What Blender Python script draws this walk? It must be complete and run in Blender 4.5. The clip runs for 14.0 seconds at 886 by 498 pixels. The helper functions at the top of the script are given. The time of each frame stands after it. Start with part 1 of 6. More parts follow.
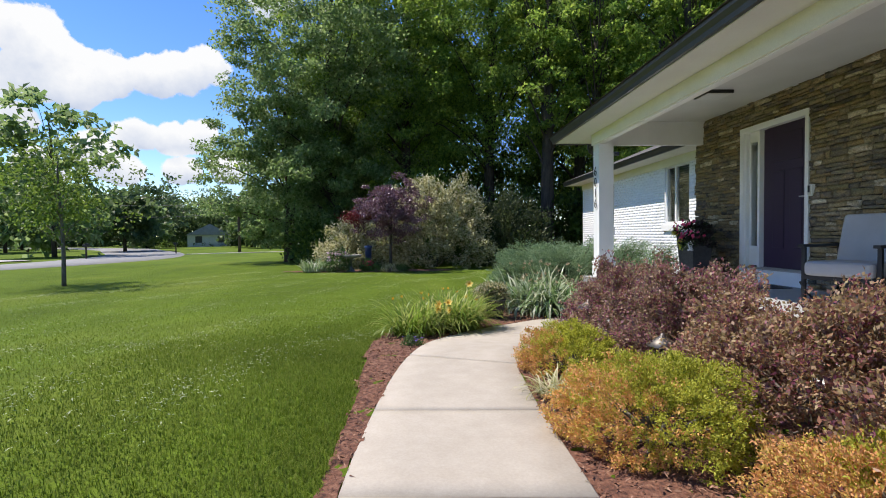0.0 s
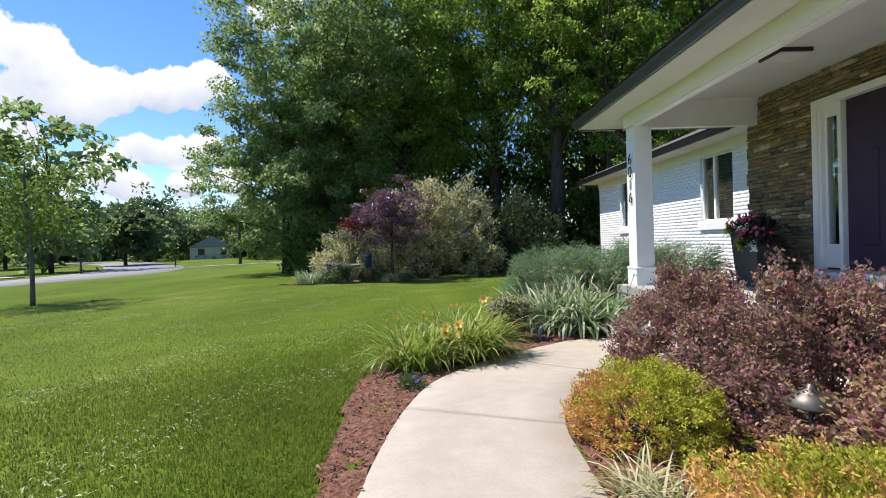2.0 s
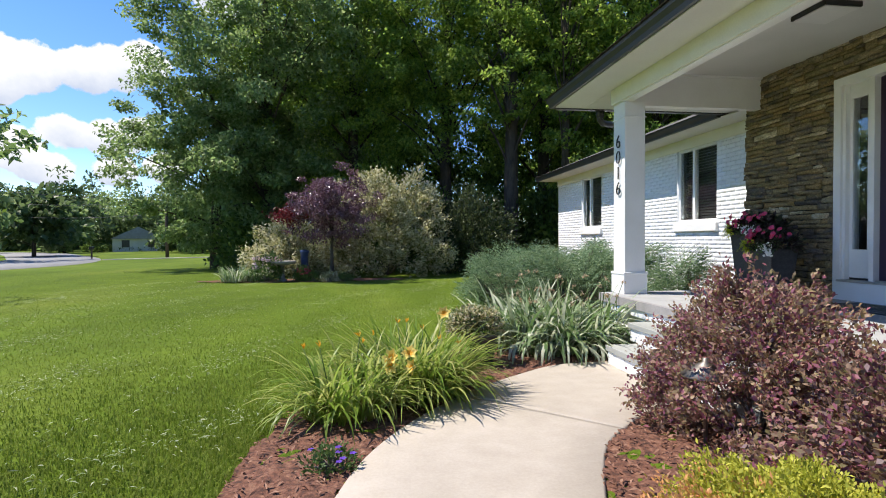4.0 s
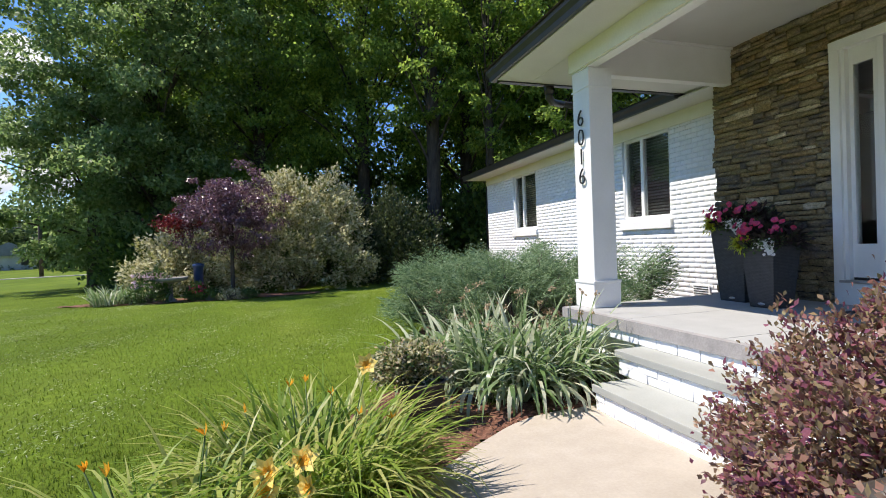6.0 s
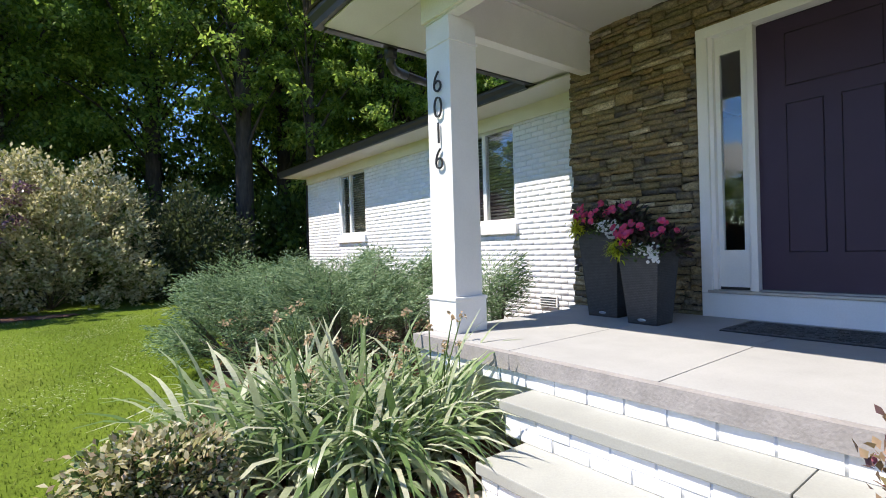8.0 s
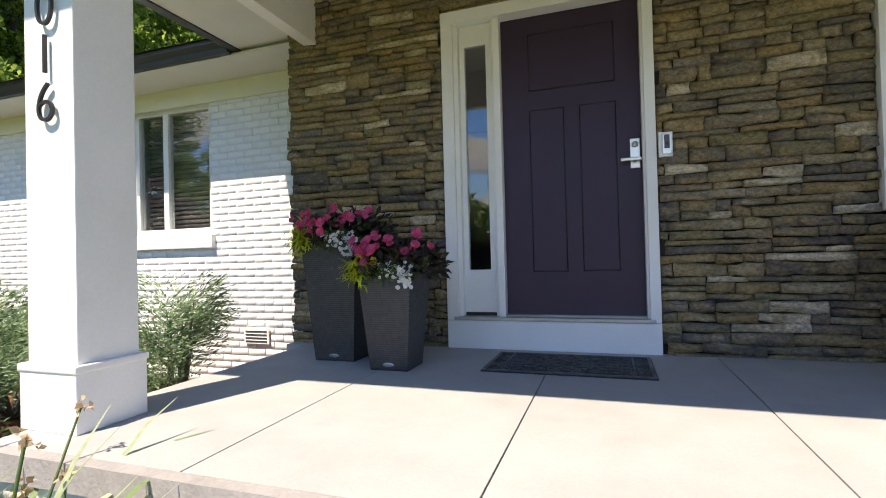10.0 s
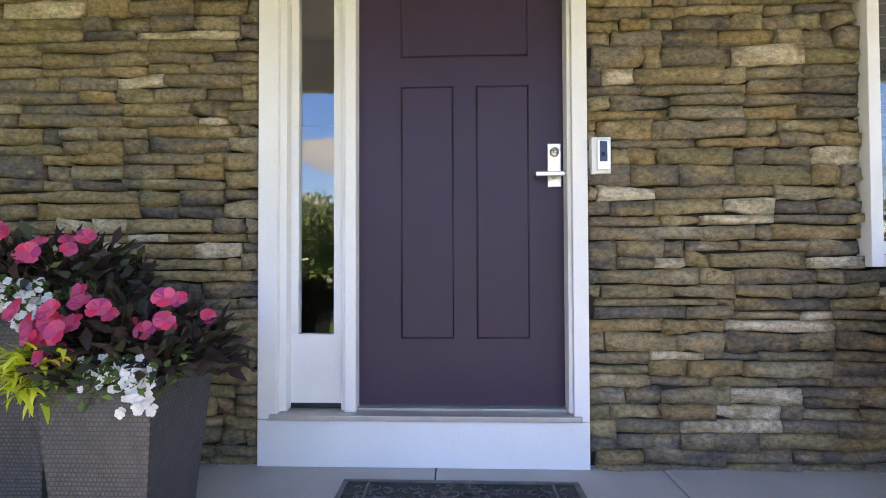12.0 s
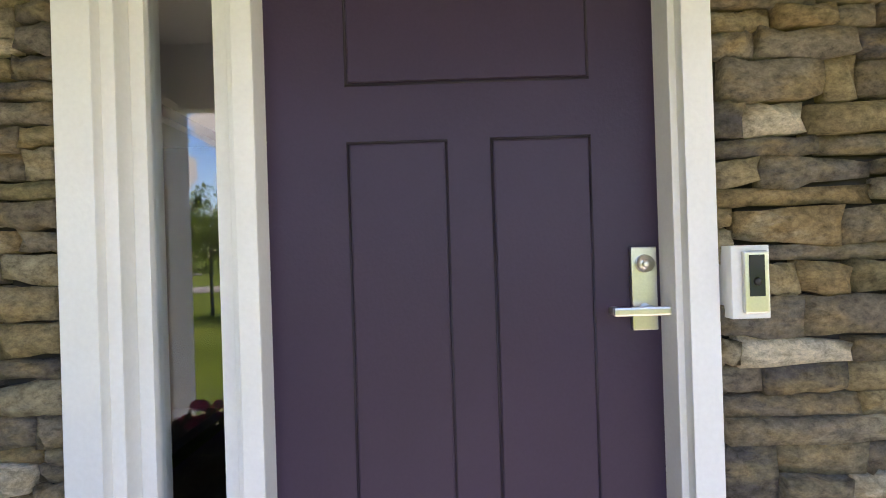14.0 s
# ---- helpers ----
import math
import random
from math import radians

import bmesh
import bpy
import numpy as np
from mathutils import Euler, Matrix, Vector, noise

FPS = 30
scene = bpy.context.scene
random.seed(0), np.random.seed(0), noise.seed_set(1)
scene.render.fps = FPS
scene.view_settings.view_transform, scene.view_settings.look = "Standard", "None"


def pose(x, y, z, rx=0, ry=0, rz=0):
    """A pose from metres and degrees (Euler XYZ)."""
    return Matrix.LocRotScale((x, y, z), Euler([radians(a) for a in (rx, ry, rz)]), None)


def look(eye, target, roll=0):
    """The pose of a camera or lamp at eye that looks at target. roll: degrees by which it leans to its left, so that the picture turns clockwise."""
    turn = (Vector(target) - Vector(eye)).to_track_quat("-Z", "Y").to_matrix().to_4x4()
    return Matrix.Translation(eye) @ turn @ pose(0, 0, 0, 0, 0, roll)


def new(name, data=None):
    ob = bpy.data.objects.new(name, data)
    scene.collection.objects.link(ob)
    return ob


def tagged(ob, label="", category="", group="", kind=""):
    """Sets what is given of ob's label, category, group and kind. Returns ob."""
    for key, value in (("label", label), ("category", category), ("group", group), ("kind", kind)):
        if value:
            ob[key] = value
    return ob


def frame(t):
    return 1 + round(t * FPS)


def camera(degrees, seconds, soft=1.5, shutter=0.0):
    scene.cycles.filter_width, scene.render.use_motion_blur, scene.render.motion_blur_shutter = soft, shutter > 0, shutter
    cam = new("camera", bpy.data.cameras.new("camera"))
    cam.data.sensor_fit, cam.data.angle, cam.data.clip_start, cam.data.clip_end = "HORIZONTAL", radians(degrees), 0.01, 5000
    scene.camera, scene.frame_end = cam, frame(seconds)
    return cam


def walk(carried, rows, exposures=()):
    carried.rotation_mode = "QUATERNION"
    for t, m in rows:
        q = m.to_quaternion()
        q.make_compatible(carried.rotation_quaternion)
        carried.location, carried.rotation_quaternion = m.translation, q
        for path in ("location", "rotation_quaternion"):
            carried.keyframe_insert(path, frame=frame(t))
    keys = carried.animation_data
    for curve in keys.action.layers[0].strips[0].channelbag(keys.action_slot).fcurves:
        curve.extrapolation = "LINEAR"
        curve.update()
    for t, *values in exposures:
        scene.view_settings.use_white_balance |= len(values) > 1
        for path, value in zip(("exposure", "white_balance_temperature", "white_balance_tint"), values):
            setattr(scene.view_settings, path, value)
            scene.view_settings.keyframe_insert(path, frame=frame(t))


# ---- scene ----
cam = camera(84.3, 14.0, soft=1.0)
PATH = [
    (0, (0.181, -0.649, 1.35), (0.257, 1.349, 1.289), -0.7),
    (0.5, (0.189, -0.338, 1.357), (0.244, 1.661, 1.32), -1.4),
    (1, (0.18, 0.024, 1.363), (0.233, 2.023, 1.339), -2.0),
    (1.5, (0.206, 0.416, 1.302), (0.257, 2.416, 1.286), -2.0),
    (2, (0.214, 0.759, 1.3), (0.271, 2.758, 1.27), -1.9),
    (2.5, (0.229, 1.156, 1.308), (0.317, 3.154, 1.266), -1.3),
    (3, (0.227, 1.505, 1.241), (0.379, 3.498, 1.201), -0.7),
    (5.5, (0.389, 3.404, 1.246), (0.88, 5.342, 1.215), -1.5),
    (6, (0.466, 3.737, 1.239), (1.057, 5.647, 1.218), -2.0),
    (6.5, (0.555, 4.114, 1.223), (1.263, 5.984, 1.211), -2.0),
    (7, (0.67, 4.476, 1.214), (1.528, 6.282, 1.204), -1.9),
    (7.5, (0.808, 4.738, 1.203), (1.855, 6.441, 1.196), -1.9),
    (8, (0.997, 5.059, 1.194), (2.226, 6.637, 1.189), -1.6),
    (8.5, (1.154, 5.285, 1.193), (2.596, 6.672, 1.198), -1.3),
    (9, (1.378, 5.507, 1.203), (3.015, 6.655, 1.215), -1.7),
    (9.2, (1.478, 5.589, 1.2), (3.18, 6.64, 1.216), -1.7),
    (11.3, (2.704, 6.063, 1.312), (4.697, 6.228, 1.347), -0.6),
    (11.5, (2.83, 6.07, 1.338), (4.825, 6.204, 1.373), -0.4),
    (12, (3.147, 6.096, 1.437), (5.145, 6.167, 1.478), -0.2),
    (12.5, (3.419, 6.109, 1.576), (5.418, 6.152, 1.622), -0.3),
    (13, (3.664, 6.106, 1.741), (5.663, 6.145, 1.779), -0.8),
    (13.2, (3.753, 6.098, 1.792), (5.752, 6.145, 1.838), -0.9),
    (13.5, (3.903, 6.141, 1.877), (5.903, 6.127, 1.895), -1.5),
    (14, (4.166, 6.136, 1.945), (6.166, 6.147, 1.949), -1.8),
]
EXPO = [(0.0, 0.55, 6800, 12), (3.0, 0.70, 6800, 12), (6.0, 0.70, 6850, 13), (8.0, 0.86, 6900, 14), (8.6, 0.97, 7000, 15), (9.2, 0.97, 7100, 15), (11.4, 1.86, 8900, 19), (12.0, 2.30, 8250, 23), (13.0, 2.3, 8250, 23), (14.0, 2.25, 8250, 23)]
SKY_STRENGTH, SUN_STRENGTH = 0.15, 4.4
# cloud puffs: direction, radius
CLOUDS = [(-0.64, 0.70, 0.315, 0.075), (-0.586, 0.752, 0.302, 0.060), (-0.554, 0.785, 0.270, 0.060), (-0.592, 0.767, 0.249, 0.065), (-0.507, 0.818, 0.262, 0.052), (-0.452, 0.848, 0.268, 0.050), (-0.41, 0.866, 0.280, 0.050),
          (-0.375, 0.872, 0.298, 0.045), (-0.551, 0.802, 0.232, 0.040), (-0.66, 0.71, 0.25, 0.07), (-0.486, 0.854, 0.176, 0.042), (-0.435, 0.883, 0.172, 0.042), (-0.538, 0.831, 0.141, 0.045), (-0.40, 0.897, 0.180, 0.040),
          (-0.513, 0.85, 0.118, 0.040), (-0.43, 0.897, 0.118, 0.038), (-0.616, 0.764, 0.185, 0.042), (-0.60, 0.79, 0.11, 0.045), (-0.36, 0.92, 0.13, 0.040), (-0.26, 0.874, 0.41, 0.045), (-0.24, 0.87, 0.43, 0.035),
          (-0.945, 0.27, 0.205, 0.050), (-0.95, 0.235, 0.185, 0.040), (-0.965, 0.22, 0.095, 0.035), (-0.95, 0.30, 0.10, 0.045), (-0.88, 0.40, 0.235, 0.055), (-0.91, 0.38, 0.135, 0.050), (-0.85, 0.48, 0.16, 0.055), (-0.80, 0.56, 0.24, 0.065),
          (-0.97, 0.02, 0.22, 0.075), (-0.97, -0.10, 0.18, 0.065), (-0.90, -0.30, 0.28, 0.09)]
walk(cam, [(t, look(e, g, r)) for t, e, g, r in PATH], exposures=EXPO)

# ---- world, sun ----
SUN = Vector((-1.0, 0.37, 1.8)).normalized()
world = bpy.data.worlds.new("world")
scene.world = world
world.use_nodes = True
wt = world.node_tree
wt.nodes.clear()


def wn(kind, **kw):
    n = wt.nodes.new(kind)
    for k, v in kw.items():
        setattr(n, k, v)
    return n


def wmath(op, a, b=None, clamp=False):
    n = wn("ShaderNodeMath", operation=op, use_clamp=clamp)
    for i, v in enumerate((a, b)):
        if v is None:
            continue
        if isinstance(v, (int, float)):
            n.inputs[i].default_value = v
        else:
            wt.links.new(v, n.inputs[i])
    return n.outputs[0]


sky = wn("ShaderNodeTexSky", sky_type="NISHITA", sun_disc=False, sun_elevation=math.asin(SUN.z),
         sun_rotation=math.atan2(SUN.x, SUN.y), air_density=1.0, dust_density=0.0, ozone_density=4.5)
tc = wn("ShaderNodeTexCoord")
sep = wn("ShaderNodeSeparateXYZ")
wt.links.new(tc.outputs["Generated"], sep.inputs[0])
rough = wn("ShaderNodeTexNoise")
rough.inputs["Scale"].default_value, rough.inputs["Detail"].default_value = 16.0, 12.0
rough.inputs["Roughness"].default_value = 0.62
wt.links.new(tc.outputs["Generated"], rough.inputs["Vector"])
puff = wmath("MULTIPLY", wmath("SUBTRACT", rough.outputs["Fac"], 0.5), 1.9)
total, weight, height = None, None, None
for bx, by, bz, br in CLOUDS:
    off = wn("ShaderNodeVectorMath", operation="SUBTRACT")
    wt.links.new(tc.outputs["Generated"], off.inputs[0])
    off.inputs[1].default_value = (bx, by, bz)
    flat = wn("ShaderNodeVectorMath", operation="MULTIPLY")
    wt.links.new(off.outputs[0], flat.inputs[0])
    flat.inputs[1].default_value = (1.0, 1.0, 1.25)
    far_off = wn("ShaderNodeVectorMath", operation="LENGTH")
    wt.links.new(flat.outputs[0], far_off.inputs[0])
    fall = wmath("SUBTRACT", 1.0, wmath("DIVIDE", far_off.outputs["Value"], br * 1.4), True)
    total = fall if total is None else wmath("MAXIMUM", total, fall)
    weight = fall if weight is None else wmath("ADD", weight, fall)
    tall = wmath("MULTIPLY", fall, wmath("DIVIDE", wmath("SUBTRACT", sep.outputs[2], bz), br))
    height = tall if height is None else wmath("ADD", height, tall)
ramp = wn("ShaderNodeValToRGB")
ramp.color_ramp.elements[0].position, ramp.color_ramp.elements[1].position = 0.33, 0.41
wt.links.new(wmath("MULTIPLY", wmath("ADD", total, wmath("MULTIPLY", puff, 0.5)), wmath("GREATER_THAN", total, 0.02)), ramp.inputs[0])
rel = wmath("DIVIDE", height, wmath("ADD", weight, 0.02))
shade = wn("ShaderNodeValToRGB")
shade.color_ramp.elements[0].position, shade.color_ramp.elements[1].position = 0.16, 0.60
shade.color_ramp.elements[0].color = (2.5, 2.95, 3.8, 1)
shade.color_ramp.elements[1].color = (4.3, 4.5, 4.7, 1)
wt.links.new(wmath("ADD", wmath("MULTIPLY", wmath("ADD", rel, wmath("MULTIPLY", puff, 0.7)), 0.5), 0.5), shade.inputs[0])
over = wmath("MULTIPLY", wmath("ADD", sep.outputs[2], 0.02), 14.0, True)
mask = wmath("MULTIPLY", ramp.outputs[0], over)
mixc = wn("ShaderNodeMixRGB")
wt.links.new(mask, mixc.inputs[0])
sat = wn("ShaderNodeHueSaturation")
sat.inputs["Hue"].default_value, sat.inputs["Saturation"].default_value, sat.inputs["Value"].default_value = 0.51, 1.22, 0.92
wt.links.new(sky.outputs[0], sat.inputs["Color"])
wt.links.new(sat.outputs[0], mixc.inputs[1])
wt.links.new(shade.outputs[0], mixc.inputs[2])
bg = wn("ShaderNodeBackground")
bg.inputs[1].default_value = SKY_STRENGTH
wt.links.new(mixc.outputs[0], bg.inputs[0])
wo = wn("ShaderNodeOutputWorld")
wt.links.new(bg.outputs[0], wo.inputs[0])

sun_data = bpy.data.lights.new("sun", "SUN")
sun_data.energy, sun_data.angle, sun_data.color = SUN_STRENGTH, radians(0.53), (1.0, 0.955, 0.88)
sun = new("sun", sun_data)
sun.matrix_world = look(SUN * 60, (0, 0, 0))

# ---- materials ----
def material(name, cols, rough=0.8, scale=6.0, bump=0.0, bump_scale=60.0, metal=0.0, rand="", mixr=0.6, trans=0.0,
             spec=0.5, stretch=(1, 1, 1), fine=0.15, blotch=0.0, detail=4.0):
    """Colours along a ramp, chosen by noise and, per piece, by chance; finer grain and relief on top."""
    m = bpy.data.materials.new(name)
    m.use_nodes = True
    nt = m.node_tree
    b = nt.nodes["Principled BSDF"]
    L = nt.links.new
    geo = nt.nodes.new("ShaderNodeNewGeometry")
    mp = nt.nodes.new("ShaderNodeMapping")
    mp.inputs["Scale"].default_value = stretch
    L(geo.outputs["Position"], mp.inputs[0])
    n1 = nt.nodes.new("ShaderNodeTexNoise")
    n1.inputs["Scale"].default_value, n1.inputs["Detail"].default_value = scale, 5
    L(mp.outputs[0], n1.inputs["Vector"])
    fac = n1.outputs["Fac"]
    st = nt.nodes.new("ShaderNodeMapRange")
    st.inputs[1].default_value, st.inputs[2].default_value = 0.3, 0.7
    L(fac, st.inputs[0])
    fac = st.outputs[0]
    if rand:
        r = nt.nodes.new("ShaderNodeObjectInfo").outputs["Random"] if rand == "object" else geo.outputs["Random Per Island"]
        ma = nt.nodes.new("ShaderNodeMath")
        ma.operation = "MULTIPLY_ADD"
        L(fac, ma.inputs[0]); L(r, ma.inputs[2])
        ma.inputs[1].default_value = 1 - mixr
        pp = nt.nodes.new("ShaderNodeMath")
        pp.operation = "PINGPONG"
        L(ma.outputs[0], pp.inputs[0])
        pp.inputs[1].default_value = 1.0
        fac = pp.outputs[0]
    cr = nt.nodes.new("ShaderNodeValToRGB")
    el = cr.color_ramp.elements
    for i, c in enumerate(cols):
        p = i / max(1, len(cols) - 1)
        e = el[0] if i == 0 else (el[-1] if i == len(cols) - 1 else el.new(p))
        e.color = (*c, 1)
    L(fac, cr.inputs[0])
    n2 = nt.nodes.new("ShaderNodeTexNoise")
    n2.inputs["Scale"].default_value, n2.inputs["Detail"].default_value = bump_scale, detail
    n2.inputs["Roughness"].default_value = 0.5 if detail < 6 else 0.72
    L(mp.outputs[0], n2.inputs["Vector"])
    hs = nt.nodes.new("ShaderNodeHueSaturation")
    mr = nt.nodes.new("ShaderNodeMapRange")
    mr.inputs[1].default_value, mr.inputs[2].default_value = 0.25, 0.75
    mr.inputs[3].default_value, mr.inputs[4].default_value = 1 - fine, 1 + fine
    L(n2.outputs["Fac"], mr.inputs[0])
    val = mr.outputs[0]
    if blotch:
        n3 = nt.nodes.new("ShaderNodeTexNoise")
        n3.inputs["Scale"].default_value, n3.inputs["Detail"].default_value = 1.1, 4
        L(geo.outputs["Position"], n3.inputs["Vector"])
        m3 = nt.nodes.new("ShaderNodeMapRange")
        m3.inputs[1].default_value, m3.inputs[2].default_value = 0.3, 0.7
        m3.inputs[3].default_value, m3.inputs[4].default_value = 1 - blotch, 1 + blotch
        L(n3.outputs["Fac"], m3.inputs[0])
        mm = nt.nodes.new("ShaderNodeMath")
        mm.operation = "MULTIPLY"
        L(val, mm.inputs[0]); L(m3.outputs[0], mm.inputs[1])
        val = mm.outputs[0]
    L(val, hs.inputs["Value"])
    L(cr.outputs[0], hs.inputs["Color"])
    L(hs.outputs[0], b.inputs["Base Color"])
    b.inputs["Roughness"].default_value, b.inputs["Metallic"].default_value = rough, metal
    b.inputs["Specular IOR Level"].default_value = spec
    if bump:
        bp = nt.nodes.new("ShaderNodeBump")
        bp.inputs["Strength"].default_value, bp.inputs["Distance"].default_value = 1.0, bump
        L(n2.outputs["Fac"], bp.inputs["Height"])
        L(bp.outputs[0], b.inputs["Normal"])
    if trans:
        tr = nt.nodes.new("ShaderNodeBsdfTranslucent")
        L(hs.outputs[0], tr.inputs[0])
        ms = nt.nodes.new("ShaderNodeMixShader")
        ms.inputs[0].default_value = trans
        L(b.outputs[0], ms.inputs[1]); L(tr.outputs[0], ms.inputs[2])
        L(ms.outputs[0], nt.nodes["Material Output"].inputs[0])
    return m


def glass_material(name):
    m = bpy.data.materials.new(name)
    m.use_nodes = True
    b = m.node_tree.nodes["Principled BSDF"]
    b.inputs["Base Color"].default_value = (0.85, 0.9, 0.9, 1)
    b.inputs["Roughness"].default_value = 0.0
    b.inputs["IOR"].default_value = 1.52
    b.inputs["Transmission Weight"].default_value = 1.0
    b.inputs["Coat Weight"].default_value, b.inputs["Coat Roughness"].default_value = 1.0, 0.0
    return m


def stone_material(name, cols, island):
    """Split ledgestone: one colour a stone, stained in patches, with grain and a broken face."""
    m = bpy.data.materials.new(name)
    m.use_nodes = True
    nt = m.node_tree
    b, L = nt.nodes["Principled BSDF"], nt.links.new
    geo = nt.nodes.new("ShaderNodeNewGeometry")
    rnd = geo.outputs["Random Per Island"] if island else nt.nodes.new("ShaderNodeObjectInfo").outputs["Random"]

    def noise(scale, detail, rough, stretch):
        mp = nt.nodes.new("ShaderNodeMapping")
        mp.inputs["Scale"].default_value = stretch
        L(geo.outputs["Position"], mp.inputs[0])
        n = nt.nodes.new("ShaderNodeTexNoise")
        n.inputs["Scale"].default_value, n.inputs["Detail"].default_value, n.inputs["Roughness"].default_value = scale, detail, rough
        L(mp.outputs[0], n.inputs["Vector"])
        return n.outputs["Fac"]

    def span(v, a, c, lo, hi):
        r = nt.nodes.new("ShaderNodeMapRange")
        r.inputs[1].default_value, r.inputs[2].default_value, r.inputs[3].default_value, r.inputs[4].default_value = a, c, lo, hi
        L(v, r.inputs[0])
        return r.outputs[0]

    def ramp_of(colours):
        r = nt.nodes.new("ShaderNodeValToRGB")
        r.color_ramp.interpolation = "CONSTANT" if len(colours) > 6 else "LINEAR"
        for i, c in enumerate(colours):
            p = i / len(colours) if len(colours) > 6 else i / (len(colours) - 1)
            e = r.color_ramp.elements[0] if i == 0 else (r.color_ramp.elements[1] if i == 1 else r.color_ramp.elements.new(p))
            e.position, e.color = p, (*c, 1)
        return r

    def mixed(fac, a, c, mode="MIX"):
        mx = nt.nodes.new("ShaderNodeMixRGB")
        mx.blend_type = mode
        L(fac, mx.inputs[0]); L(a, mx.inputs[1]); L(c, mx.inputs[2])
        return mx.outputs[0]

    base = ramp_of(cols)
    L(rnd, base.inputs[0])
    stain = ramp_of([(0.10, 0.09, 0.09), (0.22, 0.18, 0.10), (0.33, 0.23, 0.11), (0.45, 0.39, 0.28)])
    L(span(noise(5.0, 4, 0.6, (1, 0.6, 1.5)), 0.32, 0.68, 0, 1), stain.inputs[0])
    col = mixed(span(noise(9.0, 6, 0.65, (1, 0.6, 1.6)), 0.42, 0.62, 0.0, 0.78), base.outputs[0], stain.outputs[0])
    grain = noise(48.0, 9, 0.78, (1, 0.8, 1.2))
    hs = nt.nodes.new("ShaderNodeHueSaturation")
    L(col, hs.inputs["Color"])
    L(span(grain, 0.34, 0.66, 0.42, 1.6), hs.inputs["Value"])
    L(hs.outputs[0], b.inputs["Base Color"])
    b.inputs["Roughness"].default_value, b.inputs["Specular IOR Level"].default_value = 0.9, 0.3
    relief = nt.nodes.new("ShaderNodeMath")
    relief.operation = "ADD"
    L(span(grain, 0, 1, 0, 0.35), relief.inputs[0]); L(noise(20.0, 9, 0.72, (1, 0.7, 1.4)), relief.inputs[1])
    bp = nt.nodes.new("ShaderNodeBump")
    bp.inputs["Strength"].default_value, bp.inputs["Distance"].default_value = 1.0, 0.014
    L(relief.outputs[0], bp.inputs["Height"])
    L(bp.outputs[0], b.inputs["Normal"])
    return m


WHITE = material("white_paint", [(0.78, 0.78, 0.76), (0.84, 0.84, 0.83)], 0.45, 3, 0.0006, 90, fine=0.03)
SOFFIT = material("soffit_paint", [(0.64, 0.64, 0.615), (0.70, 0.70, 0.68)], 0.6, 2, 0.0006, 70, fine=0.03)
CREAM = material("cream_paint", [(0.72, 0.70, 0.58), (0.78, 0.76, 0.65)], 0.6, 3, 0.0005, 70, fine=0.04)
BRICKW = material("painted_brick", [(0.74, 0.76, 0.77), (0.84, 0.85, 0.86)], 0.6, 7, 0.0015, 45, rand="object", mixr=0.4, fine=0.05)
BRICKWJ = material("painted_brick_run", [(0.74, 0.76, 0.77), (0.84, 0.85, 0.86)], 0.6, 7, 0.0015, 45, rand="island", mixr=0.4, fine=0.05)
MORTARW = material("painted_mortar", [(0.70, 0.72, 0.73), (0.78, 0.79, 0.80)], 0.75, 9, 0.002, 60, fine=0.05)
STONE_COLS = [(0.089, 0.080, 0.077), (0.178, 0.146, 0.109), (0.252, 0.195, 0.107), (0.137, 0.121, 0.109), (0.200, 0.170, 0.093), (0.315, 0.247, 0.139), (0.105, 0.092, 0.085), (0.230, 0.186, 0.120), (0.273, 0.190, 0.093), (0.168, 0.146, 0.119), (0.304, 0.257, 0.172), (0.210, 0.175, 0.130), (0.580, 0.500, 0.370)]
STONE = stone_material("ledge_stone", STONE_COLS, False)
STONEJ = stone_material("ledge_stone_run", STONE_COLS, True)
STONEGAP = material("stone_backing", [(0.035, 0.03, 0.026), (0.06, 0.05, 0.04)], 0.95, 9, 0.004, 50)
GUTTER = material("dark_gutter", [(0.035, 0.036, 0.040), (0.05, 0.05, 0.055)], 0.38, 4, 0.0004, 60, fine=0.06)
SHINGLE = material("roof_shingle", [(0.06, 0.06, 0.06), (0.14, 0.13, 0.12)], 0.95, 14, 0.004, 80, fine=0.25)
DOORP = material("purple_door_paint", [(0.036, 0.0205, 0.047), (0.042, 0.024, 0.053)], 0.42, 3, 0.0005, 130, fine=0.05, spec=0.35)
# door paint darkened to stand for shade in the panel grooves
DOORSHADE = material("purple_door_groove_shade", [(0.020, 0.012, 0.024), (0.026, 0.016, 0.03)], 0.6, 3, fine=0.05)
NICKEL = material("satin_nickel", [(0.62, 0.60, 0.56), (0.72, 0.70, 0.66)], 0.28, 8, 0.0003, 200, metal=1.0, fine=0.05)
BLACK = material("black_metal", [(0.012, 0.012, 0.013), (0.022, 0.022, 0.024)], 0.45, 9, fine=0.1)
GLASS = glass_material("window_glass")
DARKGLASS = material("black_lens", [(0.01, 0.012, 0.03), (0.015, 0.018, 0.04)], 0.08, 5, fine=0.02)
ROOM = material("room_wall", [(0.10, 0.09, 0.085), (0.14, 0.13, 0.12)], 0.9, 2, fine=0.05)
BLIND = material("blind_slat", [(0.15, 0.15, 0.145), (0.20, 0.20, 0.19)], 0.6, 3, fine=0.05)
CONCRETE = material("walk_concrete", [(0.38, 0.333, 0.27), (0.40, 0.352, 0.288), (0.425, 0.376, 0.312)], 0.9, 7.0, 0.0014, 60, fine=0.11, blotch=0.06, detail=9)
PORCHC = material("porch_concrete", [(0.342, 0.347, 0.340), (0.362, 0.367, 0.360), (0.382, 0.387, 0.380)], 0.85, 5.0, 0.0008, 90, fine=0.07, blotch=0.05, detail=8)
